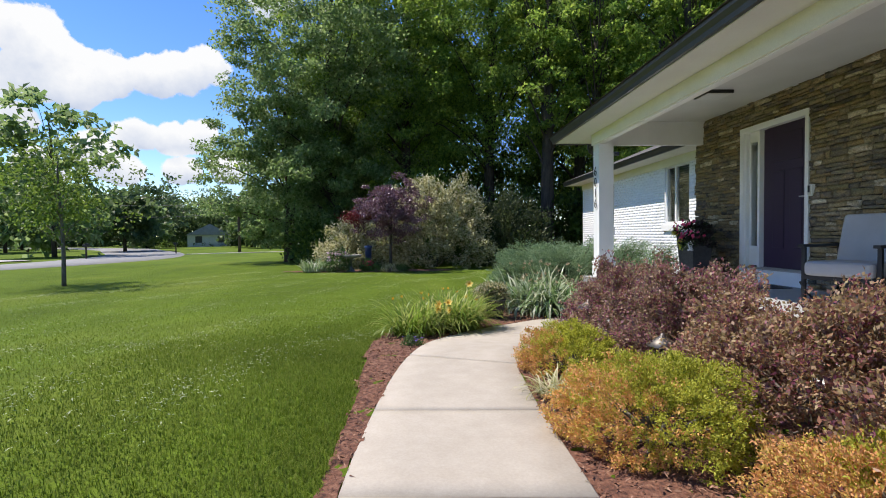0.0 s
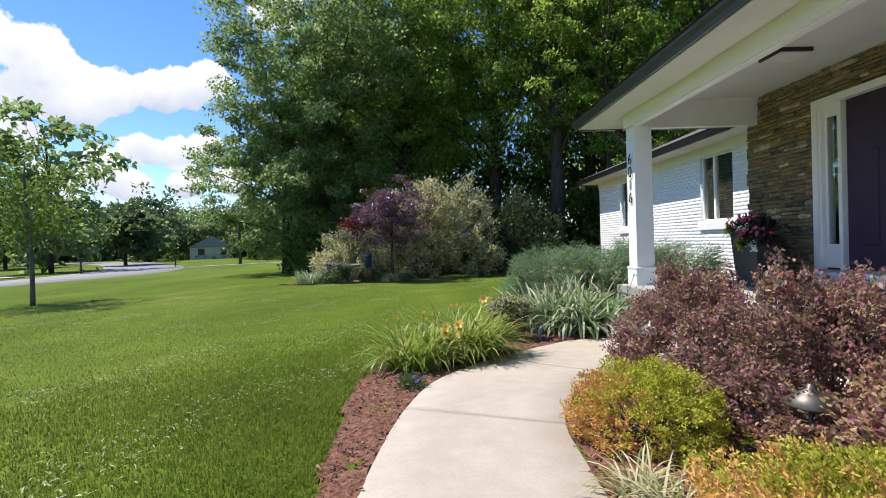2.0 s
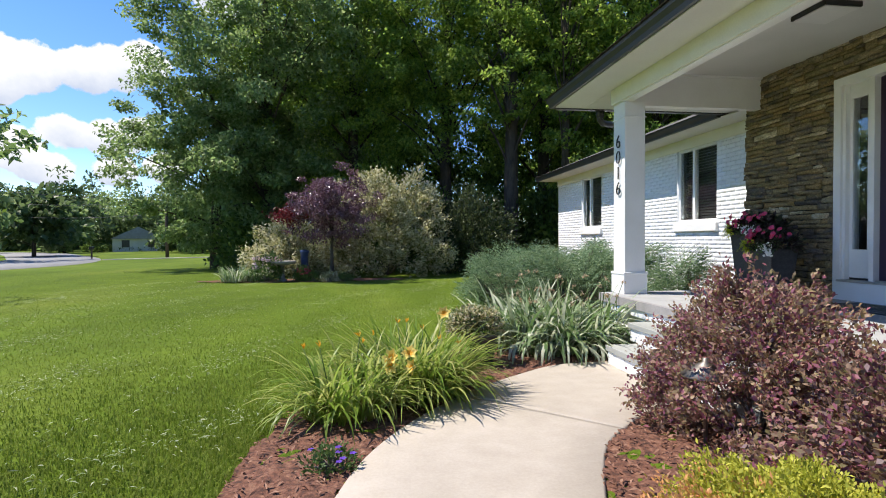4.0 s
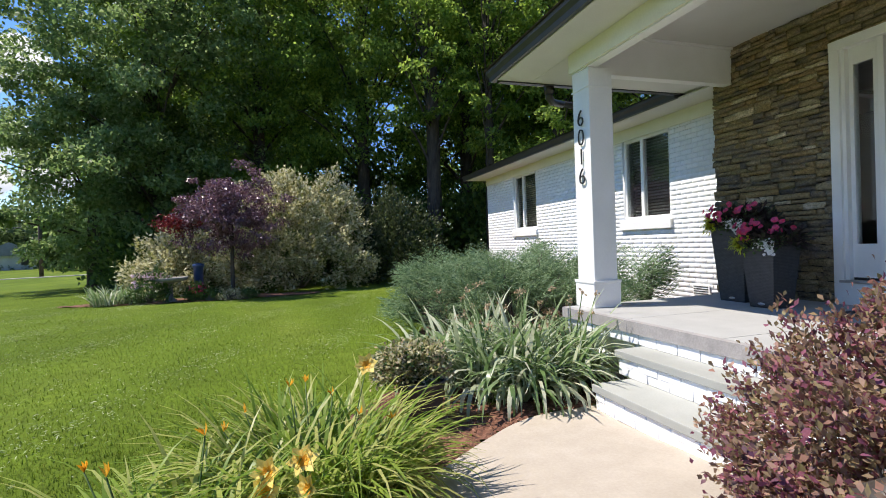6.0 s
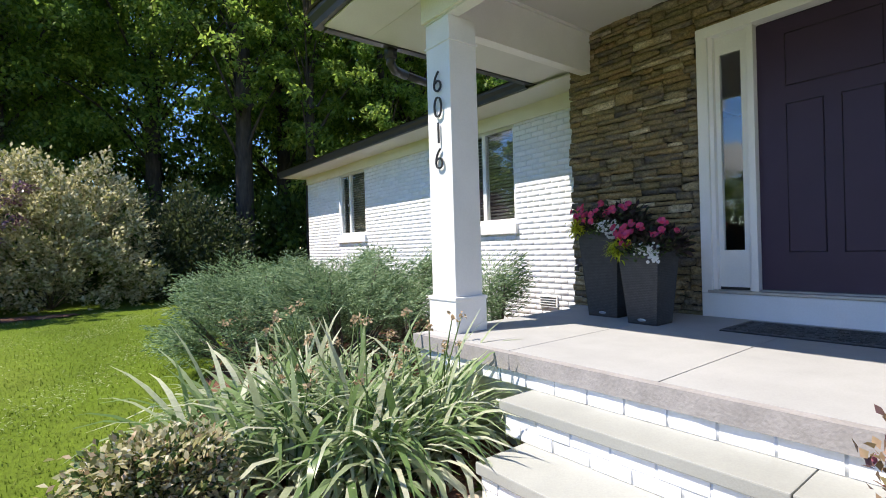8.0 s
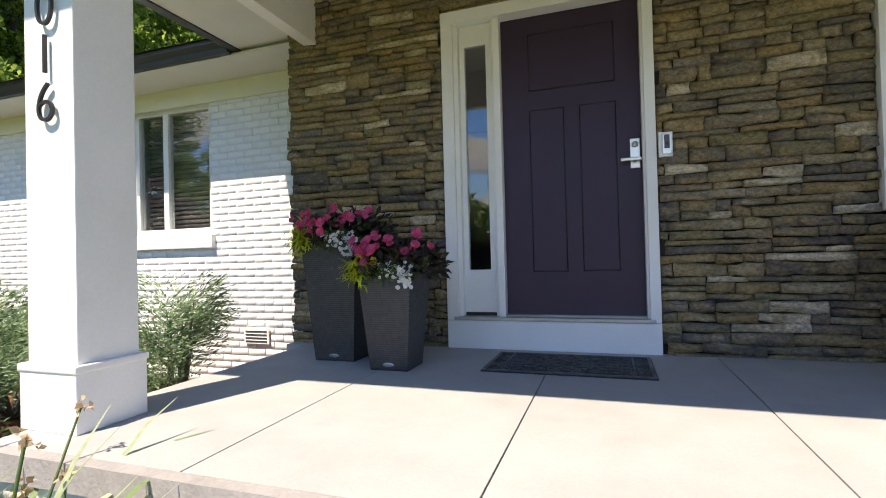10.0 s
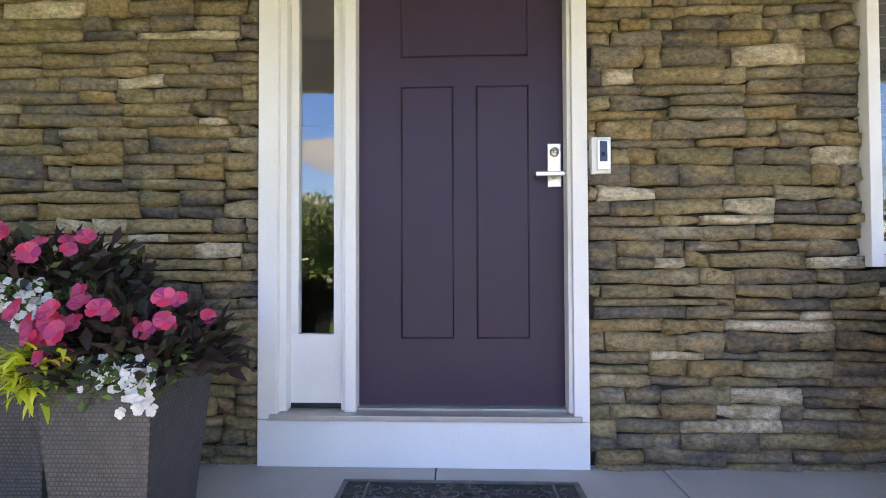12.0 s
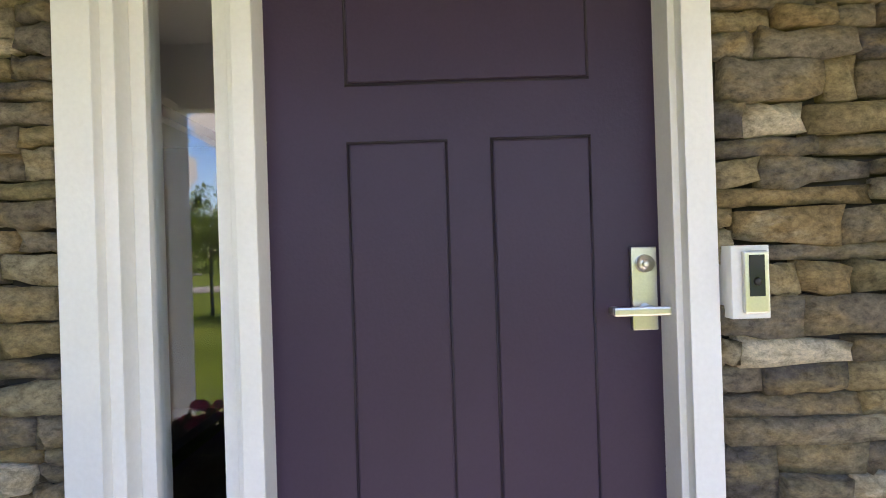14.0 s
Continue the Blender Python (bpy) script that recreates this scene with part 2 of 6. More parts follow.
PORCHEDGE = material("porch_edge_concrete", [(0.27, 0.26, 0.25), (0.34, 0.325, 0.315)], 0.95, 10, 0.003, 60, fine=0.10)
TREAD = material("bluestone_tread", [(0.30, 0.31, 0.285), (0.36, 0.37, 0.34)], 0.8, 2.6, 0.001, 120, fine=0.06, blotch=0.06)
JOINT = material("joint_shadow", [(0.045, 0.04, 0.036), (0.08, 0.07, 0.06)], 0.95, 20, fine=0.2)
MULCH = material("mulch_bed", [(0.045, 0.020, 0.013), (0.15, 0.062, 0.036), (0.23, 0.115, 0.07)], 0.95, 26, 0.012, 70, fine=0.35)
CHIP = material("mulch_chip", [(0.05, 0.022, 0.014), (0.17, 0.068, 0.04), (0.30, 0.17, 0.11)], 0.9, 30, rand="island", mixr=0.85, fine=0.2)
SOIL = material("edge_soil", [(0.06, 0.03, 0.02), (0.12, 0.07, 0.045)], 0.95, 20, 0.008, 60, fine=0.3)
LAWN = material("lawn_ground", [(0.06, 0.098, 0.006), (0.09, 0.14, 0.010), (0.125, 0.165, 0.02)], 0.95, 0.35, 0.012, 26, fine=0.45, blotch=0.12, stretch=(1.0, 0.35, 1), spec=0.15, detail=9)
GRASS = material("grass_blade", [(0.07, 0.12, 0.010), (0.13, 0.195, 0.018), (0.23, 0.28, 0.055)], 0.75, 0.8, rand="island", mixr=0.6, trans=0.4, spec=0.12, blotch=0.12)
ROAD = material("road_asphalt", [(0.20, 0.20, 0.20), (0.27, 0.265, 0.26)], 0.9, 1.5, 0.003, 60, fine=0.08)
DRIVE = material("drive_concrete", [(0.42, 0.40, 0.37), (0.50, 0.48, 0.45)], 0.9, 1.0, fine=0.06)
BARK = material("tree_bark", [(0.035, 0.026, 0.02), (0.085, 0.065, 0.05)], 0.95, 6, 0.02, 18, stretch=(1, 1, 0.25), fine=0.25)
BARKL = material("light_bark", [(0.10, 0.085, 0.07), (0.17, 0.15, 0.125)], 0.95, 8, 0.01, 22, stretch=(1, 1, 0.3), fine=0.25)


def leaf(name, cols, trans=0.35, rough=0.5, blotch=0.15, mixr=0.75, spec=0.4, scale=1.4):
    return material(name, cols, rough, scale, rand="island", mixr=mixr, trans=trans, spec=spec, blotch=blotch)


OAK = leaf("woodland_leaf", [(0.085, 0.155, 0.03), (0.19, 0.30, 0.055), (0.36, 0.47, 0.09)], 0.7)
# darker copy of the woodland leaf, with shade put into the colour
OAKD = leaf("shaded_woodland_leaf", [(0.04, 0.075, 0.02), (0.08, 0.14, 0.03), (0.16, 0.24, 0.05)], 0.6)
DULL = leaf("dull_thicket_leaf", [(0.025, 0.042, 0.018), (0.05, 0.072, 0.028), (0.10, 0.125, 0.055)], 0.4)
MAPLE = leaf("silvery_leaf", [(0.10, 0.165, 0.05), (0.185, 0.28, 0.09), (0.32, 0.40, 0.18)], 0.66)
LIME = leaf("young_tree_leaf", [(0.08, 0.14, 0.02), (0.14, 0.22, 0.035), (0.22, 0.30, 0.06)], 0.5)
FARLEAF = leaf("far_leaf", [(0.05, 0.092, 0.032), (0.09, 0.145, 0.05), (0.15, 0.21, 0.08)], 0.5)
PURPLE = leaf("purple_leaf", [(0.065, 0.03, 0.045), (0.15, 0.07, 0.10), (0.28, 0.17, 0.21)], 0.25, 0.35, spec=0.6)
REDLEAF = leaf("red_leaf", [(0.11, 0.012, 0.015), (0.19, 0.02, 0.025)], 0.35)
VARIEG = leaf("variegated_leaf", [(0.08, 0.12, 0.03), (0.24, 0.26, 0.085), (0.48, 0.45, 0.23), (0.74, 0.70, 0.50)], 0.45, mixr=0.5, scale=3)
LORO = leaf("loropetalum_leaf", [(0.11, 0.048, 0.085), (0.24, 0.085, 0.14), (0.35, 0.125, 0.155), (0.31, 0.23, 0.11), (0.19, 0.105, 0.135), (0.28, 0.24, 0.11), (0.50, 0.31, 0.25)], 0.4, 0.5, mixr=0.7, scale=5, spec=0.3)
LOROB = leaf("bronze_loropetalum_leaf", [(0.13, 0.045, 0.085), (0.27, 0.08, 0.125), (0.40, 0.19, 0.12), (0.31, 0.25, 0.10), (0.20, 0.085, 0.12), (0.40, 0.31, 0.14), (0.52, 0.34, 0.24)], 0.4, 0.5, mixr=0.7, scale=4, spec=0.3)
GOLD = leaf("golden_cypress", [(0.13, 0.17, 0.015), (0.34, 0.37, 0.035), (0.62, 0.60, 0.10)], 0.45, 0.7, mixr=0.5, scale=9)
COPPER = leaf("copper_cypress", [(0.62, 0.28, 0.11), (0.74, 0.38, 0.16), (0.52, 0.42, 0.07)], 0.3, 0.7)
JUNIPER = leaf("juniper_spray", [(0.045, 0.10, 0.05), (0.13, 0.225, 0.11), (0.30, 0.41, 0.23)], 0.34, 0.7, mixr=0.4, scale=7)
IRIS = leaf("iris_leaf", [(0.10, 0.185, 0.06), (0.195, 0.30, 0.115), (0.34, 0.42, 0.24), (0.68, 0.70, 0.54)], 0.42, 0.33, mixr=0.8)
DAYLILY = leaf("daylily_leaf", [(0.10, 0.18, 0.02), (0.19, 0.30, 0.04), (0.31, 0.40, 0.08), (0.50, 0.50, 0.18)], 0.5, 0.4)
PETALY = leaf("yellow_petal", [(0.85, 0.52, 0.08), (0.90, 0.70, 0.20)], 0.35, 0.6, mixr=0.5)
PETALO = leaf("orange_throat", [(0.75, 0.34, 0.02), (0.82, 0.45, 0.04)], 0.35, 0.6)
SPENT = leaf("spent_bloom", [(0.36, 0.25, 0.14), (0.58, 0.45, 0.30)], 0.3, 0.8)
PINK = leaf("pink_petal", [(0.46, 0.012, 0.06), (0.66, 0.035, 0.11), (0.64, 0.10, 0.20), (0.42, 0.04, 0.17)], 0.3, 0.6, mixr=0.9)
WHITEP = leaf("white_petal", [(0.60, 0.61, 0.57), (0.78, 0.78, 0.76)], 0.3, 0.6)
DARKLEAF = leaf("dark_bronze_leaf", [(0.022, 0.014, 0.017), (0.05, 0.03, 0.032), (0.045, 0.06, 0.03)], 0.2)
CHART = leaf("chartreuse_leaf", [(0.46, 0.52, 0.03), (0.62, 0.66, 0.07)], 0.35)
CLIPPING = leaf("dry_clipping", [(0.17, 0.25, 0.07), (0.26, 0.33, 0.14), (0.42, 0.46, 0.28)], 0.3, 0.5)
GREENLEAF = leaf("green_leaf", [(0.05, 0.10, 0.025), (0.09, 0.15, 0.04)], 0.3)
PALEPINK = leaf("pale_pink_petal", [(0.62, 0.40, 0.50), (0.75, 0.58, 0.66)], 0.3)
VIOLET = leaf("violet_petal", [(0.10, 0.04, 0.35), (0.16, 0.07, 0.45)], 0.3)
WICKER = material("charcoal_wicker", [(0.042, 0.042, 0.044), (0.075, 0.074, 0.075)], 0.45, 30, 0.0004, 160, fine=0.15)
BADGE = material("silver_badge", [(0.5, 0.5, 0.5), (0.62, 0.62, 0.62)], 0.35, 20, metal=0.6)
SCROLL = material("mat_scroll", [(0.06, 0.065, 0.068), (0.13, 0.135, 0.135)], 0.5, 22, fine=0.15)
RUBBER = material("rubber_mat", [(0.014, 0.016, 0.018), (0.035, 0.038, 0.042)], 0.7, 22, 0.002, 60, fine=0.25)
CUSHION = material("grey_cushion", [(0.36, 0.35, 0.345), (0.43, 0.42, 0.41)], 0.95, 4, 0.0008, 260, fine=0.06)
BOWLM = material("dark_bowl", [(0.018, 0.018, 0.02), (0.035, 0.035, 0.038)], 0.5, 8, fine=0.1)
STEELLAMP = material("brushed_lamp_cap", [(0.12, 0.105, 0.09), (0.19, 0.175, 0.155)], 0.5, 12, metal=0.8, fine=0.1)
WOODPOLE = material("pole_wood", [(0.05, 0.038, 0.03), (0.09, 0.07, 0.055)], 0.95, 4, fine=0.2)
THRESH = material("threshold_aluminium", [(0.40, 0.385, 0.36), (0.50, 0.48, 0.45)], 0.45, 8, metal=0.5, fine=0.06)
LIT = material("frosted_lens", [(0.70, 0.70, 0.68), (0.76, 0.76, 0.74)], 0.5, 5, fine=0.02)
STONEGREY = material("bath_stone", [(0.16, 0.15, 0.14), (0.26, 0.25, 0.23)], 0.9, 14, 0.004, 60, fine=0.15)
BLUE = material("blue_glaze", [(0.015, 0.035, 0.10), (0.03, 0.06, 0.16)], 0.3, 6)
FARROOF = material("far_roof_shingle", [(0.27, 0.27, 0.28), (0.35, 0.35, 0.36)], 0.9, 2, fine=0.1)
SIDING = material("far_siding", [(0.66, 0.66, 0.62), (0.74, 0.74, 0.70)], 0.8, 1)

# ---- mesh tools ----
class Buf:
    """Collects points and faces of one mesh."""

    def __init__(self):
        self.v, self.f, self.n = [], [], 0

    def add(self, verts, faces):
        verts, faces = np.asarray(verts, float).reshape(-1, 3), np.asarray(faces, int)
        self.v.append(verts)
        self.f.append(faces + self.n)
        self.n += len(verts)

    def box(self, a, b):
        (x0, y0, z0), (x1, y1, z1) = a, b
        v = [(x0, y0, z0), (x1, y0, z0), (x1, y1, z0), (x0, y1, z0), (x0, y0, z1), (x1, y0, z1), (x1, y1, z1), (x0, y1, z1)]
        self.add(v, [(0, 3, 2, 1), (4, 5, 6, 7), (0, 1, 5, 4), (1, 2, 6, 5), (2, 3, 7, 6), (3, 0, 4, 7)])

    def tube(self, pts, radii, sides=7, cap=True):
        pts = np.asarray(pts, float)
        n = len(pts)
        t = np.gradient(pts, axis=0)
        t /= np.linalg.norm(t, axis=1)[:, None] + 1e-9
        ref = np.where(np.abs(t[:, 2:3]) > 0.9, np.array([[1.0, 0, 0]]), np.array([[0, 0, 1.0]]))
        u = np.cross(t, ref)
        u /= np.linalg.norm(u, axis=1)[:, None] + 1e-9
        w = np.cross(t, u)
        a = np.linspace(0, 2 * np.pi, sides, endpoint=False)
        r = np.asarray(radii, float).reshape(-1, 1, 1)
        ring = pts[:, None] + r * (np.cos(a)[None, :, None] * u[:, None] + np.sin(a)[None, :, None] * w[:, None])
        i, j = np.meshgrid(np.arange(n - 1), np.arange(sides), indexing="ij")
        k = (j + 1) % sides
        f = np.stack([i * sides + j, i * sides + k, (i + 1) * sides + k, (i + 1) * sides + j], -1).reshape(-1, 4)
        base = self.n
        self.add(ring.reshape(-1, 3), f)
        if cap:
            for e in (0, n - 1):
                self.v.append(pts[e:e + 1])
                self.n += 1
                c = self.n - 1
                q = base + e * sides + np.arange(sides)
                tri = np.stack([q, np.roll(q, -1), np.full(sides, c)], -1)
                self.f.append(tri if e else tri[:, ::-1])

    def lathe(self, profile, centre, sides=24):
        """profile: (radius, z) from the bottom up."""
        a = np.linspace(0, 2 * np.pi, sides, endpoint=False)
        p = np.asarray(profile, float)
        ring = np.stack([p[:, None, 0] * np.cos(a), p[:, None, 0] * np.sin(a), np.repeat(p[:, 1:2], sides, 1)], -1) + np.asarray(centre, float)
        n = len(p)
        i, j = np.meshgrid(np.arange(n - 1), np.arange(sides), indexing="ij")
        k = (j + 1) % sides
        self.add(ring.reshape(-1, 3), np.stack([i * sides + j, i * sides + k, (i + 1) * sides + k, (i + 1) * sides + j], -1).reshape(-1, 4))

    def leaves(self, P, D, N, L, W, bend=0.18):
        """Folded four-point leaves from P along D, with normal N."""
        P, D, N = (np.asarray(q, float) for q in (P, D, N))
        L, W = np.broadcast_to(np.asarray(L, float), len(P))[:, None], np.broadcast_to(np.asarray(W, float), len(P))[:, None]
        S = np.cross(D, N)
        S /= np.linalg.norm(S, axis=1)[:, None] + 1e-9
        M = P + D * L * 0.48
        v = np.stack([P, M + S * W * 0.5 + N * L * bend * 0.5, P + D * L - N * L * bend * 0.5, M - S * W * 0.5 + N * L * bend * 0.5], 1)
        i = np.arange(len(P))[:, None] * 4
        self.add(v.reshape(-1, 3), i + np.arange(4)[None])

    def petals(self, P, D, N, L, W, bend=0.15):
        """Round-ended petals, each of two quads along its midline."""
        P, D, N = (np.asarray(q, float) for q in (P, D, N))
        L, W = np.broadcast_to(np.asarray(L, float), len(P))[:, None], np.broadcast_to(np.asarray(W, float), len(P))[:, None]
        S = np.cross(D, N)
        S /= np.linalg.norm(S, axis=1)[:, None] + 1e-9
        v = np.stack([P, P + D * L * 0.42 + S * W * 0.44 + N * L * bend, P + D * L * 0.84 + S * W * 0.38 + N * L * bend * 0.4, P + D * L - N * L * bend * 0.5,
                      P + D * L * 0.84 - S * W * 0.38 + N * L * bend * 0.4, P + D * L * 0.42 - S * W * 0.44 + N * L * bend], 1)
        i = np.arange(len(P))[:, None, None] * 6
        self.add(v.reshape(-1, 3), (i + np.array([[0, 1, 2, 3], [0, 3, 4, 5]])[None]).reshape(-1, 4))

    def straps(self, P, az, L, W, lift, droop, seg=5):
        """Arching strap leaves: from P, heading az, rising at lift (radians), bending down by droop (radians) along the length."""
        P = np.asarray(P, float)
        n = len(P)
        az, L, W, lift, droop = (np.broadcast_to(np.asarray(q, float), n) for q in (az, L, W, lift, droop))
        h = np.stack([np.cos(az), np.sin(az)], 1)
        side = np.stack([-np.sin(az), np.cos(az), np.zeros(n)], 1)
        pts, cur = [P], P.copy()
        for s in range(seg):
            ang = lift - droop * ((s + 0.5) / seg) ** 1.6
            step = (L / seg)[:, None]
            cur = cur + np.concatenate([h * np.cos(ang)[:, None], np.sin(ang)[:, None]], 1) * step
            pts.append(cur)
        prof = [0.75, 1.0, 1.0, 0.85, 0.6, 0.05] if seg == 5 else np.interp(np.linspace(0, 1, seg + 1), [0, 0.3, 0.7, 1], [0.7, 1, 0.8, 0.05])
        v = []
        for s in range(seg + 1):
            o = side * (W * prof[s] * 0.5)[:, None]
            v += [pts[s] - o, pts[s] + o]
        v = np.stack(v, 1)
        m = 2 * (seg + 1)
        i = np.arange(n)[:, None, None] * m
        f = i + np.array([(2 * s, 2 * s + 1, 2 * s + 3, 2 * s + 2) for s in range(seg)])[None]
        self.add(v.reshape(-1, 3), f.reshape(-1, 4))

    def mesh(self, name, mat, smooth=False):
        me = bpy.data.meshes.new(name)
        V = np.concatenate(self.v)
        loops = np.concatenate([f.reshape(-1) for f in self.f])
        sizes = np.concatenate([np.full(len(f.reshape(-1, f.shape[-1])), f.shape[-1]) for f in self.f])
        me.vertices.add(len(V))
        me.vertices.foreach_set("co", V.reshape(-1))
        me.loops.add(len(loops))
        me.loops.foreach_set("vertex_index", loops.astype(np.int32))
        me.polygons.add(len(sizes))
        me.polygons.foreach_set("loop_start", np.concatenate([[0], np.cumsum(sizes)[:-1]]).astype(np.int32))
        me.polygons.foreach_set("loop_total", sizes.astype(np.int32))
        if smooth:
            me.polygons.foreach_set("use_smooth", np.ones(len(sizes), bool))
        me.update(calc_edges=True)
        me.validate()
        me.materials.append(mat)
        return me

    def ob(self, name, mat, parent=None, label="", smooth=False, kind=""):
        o = new(name, self.mesh(name, mat, smooth))
        o.parent = parent
        return tagged(o, label, kind=kind)


def thing(name, at, label, category, group="", kind=""):
    """An Empty at a thing's base, to carry its parts; its children are built in world space."""
    e = new(name)
    e.empty_display_size = 0.1
    e.location = at
    return tagged(e, label, category, group, kind)


def part(name, bm, mat, parent, label="", bevel=0.0, smooth=False):
    """Links a bmesh, in world space, as one mesh under a thing or part."""
    if bevel:
        bmesh.ops.bevel(bm, geom=bm.edges[:], offset=bevel, segments=2, affect="EDGES", profile=0.6, clamp_overlap=True)
    me = bpy.data.meshes.new(name)
    bm.normal_update()
    bm.to_mesh(me)
    bm.free()
    if smooth:
        for p in me.polygons:
            p.use_smooth = True
    me.materials.append(mat)
    o = new(name, me)
    hold(o, parent)
    return tagged(o, label)


def hold(o, parent):
    """Parents o so that its world place stays."""
    if parent is not None:
        o.parent = parent
        o.matrix_parent_inverse = Matrix.Translation(-parent.location if parent.parent is None else (0, 0, 0))
    return o


def boxbm(a, b, bm=None):
    bm = bm or bmesh.new()
    c = [(a[i] + b[i]) / 2 for i in range(3)]
    s = [abs(b[i] - a[i]) for i in range(3)]
    bmesh.ops.create_cube(bm, size=1, matrix=Matrix.LocRotScale(c, None, s))
    return bm


def boxpart(name, a, b, mat, parent, label="", bevel=0.003):
    return part(name, boxbm(a, b), mat, parent, label, bevel)


def bufpart(buf, name, mat, parent, label="", smooth=False, kind=""):
    o = buf.ob(name, mat, None, label, smooth, kind)
    return hold(o, parent)


def solid(name, a, b, mat, label="", kind="structure", bevel=0.0):
    o = part(name, boxbm(a, b), mat, None, label, bevel)
    return tagged(o, label, kind=kind)


def rng(seed):
    return np.random.default_rng(seed)


def unit(v):
    return v / (np.linalg.norm(v, axis=1)[:, None] + 1e-9)


def smooth01(t):
    t = np.clip(t, 0, 1)
    return t * t * (3 - 2 * t)


def ground(x, y):
    """Height of the lawn: a gentle dip towards the steps, then falling away."""
    x, y = np.asarray(x, float), np.asarray(y, float)
    near = 0.0 + 0.17 * smooth01((6.6 - y) / 2.8)
    r = np.hypot(x, y - 2)
    return near - 0.010 * np.clip(r - 9, 0, 60) + 0.02 * np.sin(x * 0.31 + 1) * np.sin(y * 0.27)* np.clip(r / 12 - 0.4, 0, 1)


def gz(x, y):
    return float(ground(x, y))


def catmull(pts, n=8):
    p = np.asarray(pts, float)
    p = np.vstack([2 * p[0] - p[1], p, 2 * p[-1] - p[-2]])
    out = []
    for i in range(1, len(p) - 2):
        for t in np.linspace(0, 1, n, endpoint=False):
            a, b, c, d = p[i - 1], p[i], p[i + 1], p[i + 2]
            out.append(0.5 * (2 * b + (c - a) * t + (2 * a - 5 * b + 4 * c - d) * t * t + (3 * b - a - 3 * c + d) * t ** 3))
    out.append(p[-2])
    return np.array(out)


def inside(px, py, poly):
    poly = np.asarray(poly, float)
    res = np.zeros(np.shape(px), bool)
    j = len(poly) - 1
    for i in range(len(poly)):
        xi, yi, xj, yj = *poly[i], *poly[j]
        hit = ((yi > py) != (yj > py)) & (px < (xj - xi) * (py - yi) / (yj - yi + 1e-12) + xi)
        res ^= hit
        j = i
    return res


# ---- ground, walk, beds ----
def graded(lo, hi, fine_lo, fine_hi, fine, grow):
    mid = list(np.arange(fine_lo, fine_hi + fine / 2, fine))
    for sgn, end, lim in ((1, mid[-1], hi), (-1, mid[0], lo)):
        step, cur = fine, end
        while (cur - lim) * sgn < 0:
            step *= grow
            cur += sgn * step
            mid.append(cur)
    return np.array(sorted(mid))


gx, gy = graded(-1500, 1500, -7, 6, 0.25, 1.22), graded(-1500, 1500, -3, 12, 0.25, 1.22)
GX, GY = np.meshgrid(gx, gy, indexing="ij")
g = Buf()
ii, jj = np.meshgrid(np.arange(len(gx) - 1), np.arange(len(gy) - 1), indexing="ij")
k = ii * len(gy) + jj
g.add(np.stack([GX, GY, ground(GX, GY)], -1).reshape(-1, 3), np.stack([k, k + len(gy), k + len(gy) + 1, k + 1], -1).reshape(-1, 4))
tagged(g.ob("ground", LAWN, None, "wide mown green lawn falling gently to the street", True, "structure"), category="lawn")

STATIONS = [(-0.20, -5, 0.95, -5), (-0.22, -1, 0.95, -1), (-0.22, 1.5, 0.94, 1.42), (-0.17, 2.56, 0.94, 2.49), (-0.09, 3.4, 0.96, 3.12),
            (0.016, 4.05, 1.0, 3.63), (0.22, 4.83, 1.16, 4.08), (0.60, 5.55, 1.45, 4.66), (1.05, 6.13, 1.78, 5.02), (1.60, 6.58, 2.06, 5.27), (2.02, 6.80, 2.3, 5.40), (2.56, 6.84, 2.56, 5.46)]
ST = catmull(STATIONS, 10)


def walk_top(x, y):
    return ground(x, y) + 0.025


walkway = thing("walkway", (0.5, 2, 0.1), "curved pale tan concrete garden walk in poured slabs", "walkway", kind="structure")
CUTS = [0, 10, 20, 30, 50, 77, 110]
for c0, c1 in zip(CUTS, CUTS[1:]):
    s = ST[c0:c1 + 1].copy()
    d0, d1 = s[1] - s[0], s[-1] - s[-2]
    s[0] += d0 / np.hypot(d0[0], d0[1]) * 0.008
    s[-1] -= d1 / np.hypot(d1[0], d1[1]) * 0.008
    b = Buf()
    rows = []
    cross = [(-0.005, -0.10), (0.0, -0.012), (0.012, 0.0), (0.25, 0.0), (0.5, 0.0), (0.75, 0.0), (0.988, 0.0), (1.0, -0.012), (1.005, -0.10)]
    for q in s:
        for u, dz in cross:
            x, y = q[0] + (q[2] - q[0]) * u, q[1] + (q[3] - q[1]) * u
            rows.append((x, y, walk_top(x, y) + dz))
    n, w = len(s), len(cross)
    i, j = np.meshgrid(np.arange(n - 1), np.arange(w - 1), indexing="ij")
    k = i * w + j
    b.add(rows, np.stack([k, k + 1, k + w + 1, k + w], -1).reshape(-1, 4))
    for e in (0, n - 1):
        idx = e * w + np.arange(w)
        f = idx if e else idx[::-1]
        b.f.append(np.array([f]))
    bufpart(b, "slab", CONCRETE, walkway)
b = Buf()
s = ST
us = np.linspace(0.02, 0.98, 7)
xy = s[:, None, :2] + (s[:, None, 2:] - s[:, None, :2]) * us[None, :, None]
rows = np.concatenate([xy, (walk_top(xy[..., 0], xy[..., 1]) - 0.016)[..., None]], -1)
i, j = np.meshgrid(np.arange(len(s) - 1), np.arange(6), indexing="ij")
k = i * 7 + j
b.add(rows.reshape(-1, 3), np.stack([k, k + 1, k + 8, k + 7], -1).reshape(-1, 4))
bufpart(b, "joint_bed", JOINT, walkway)

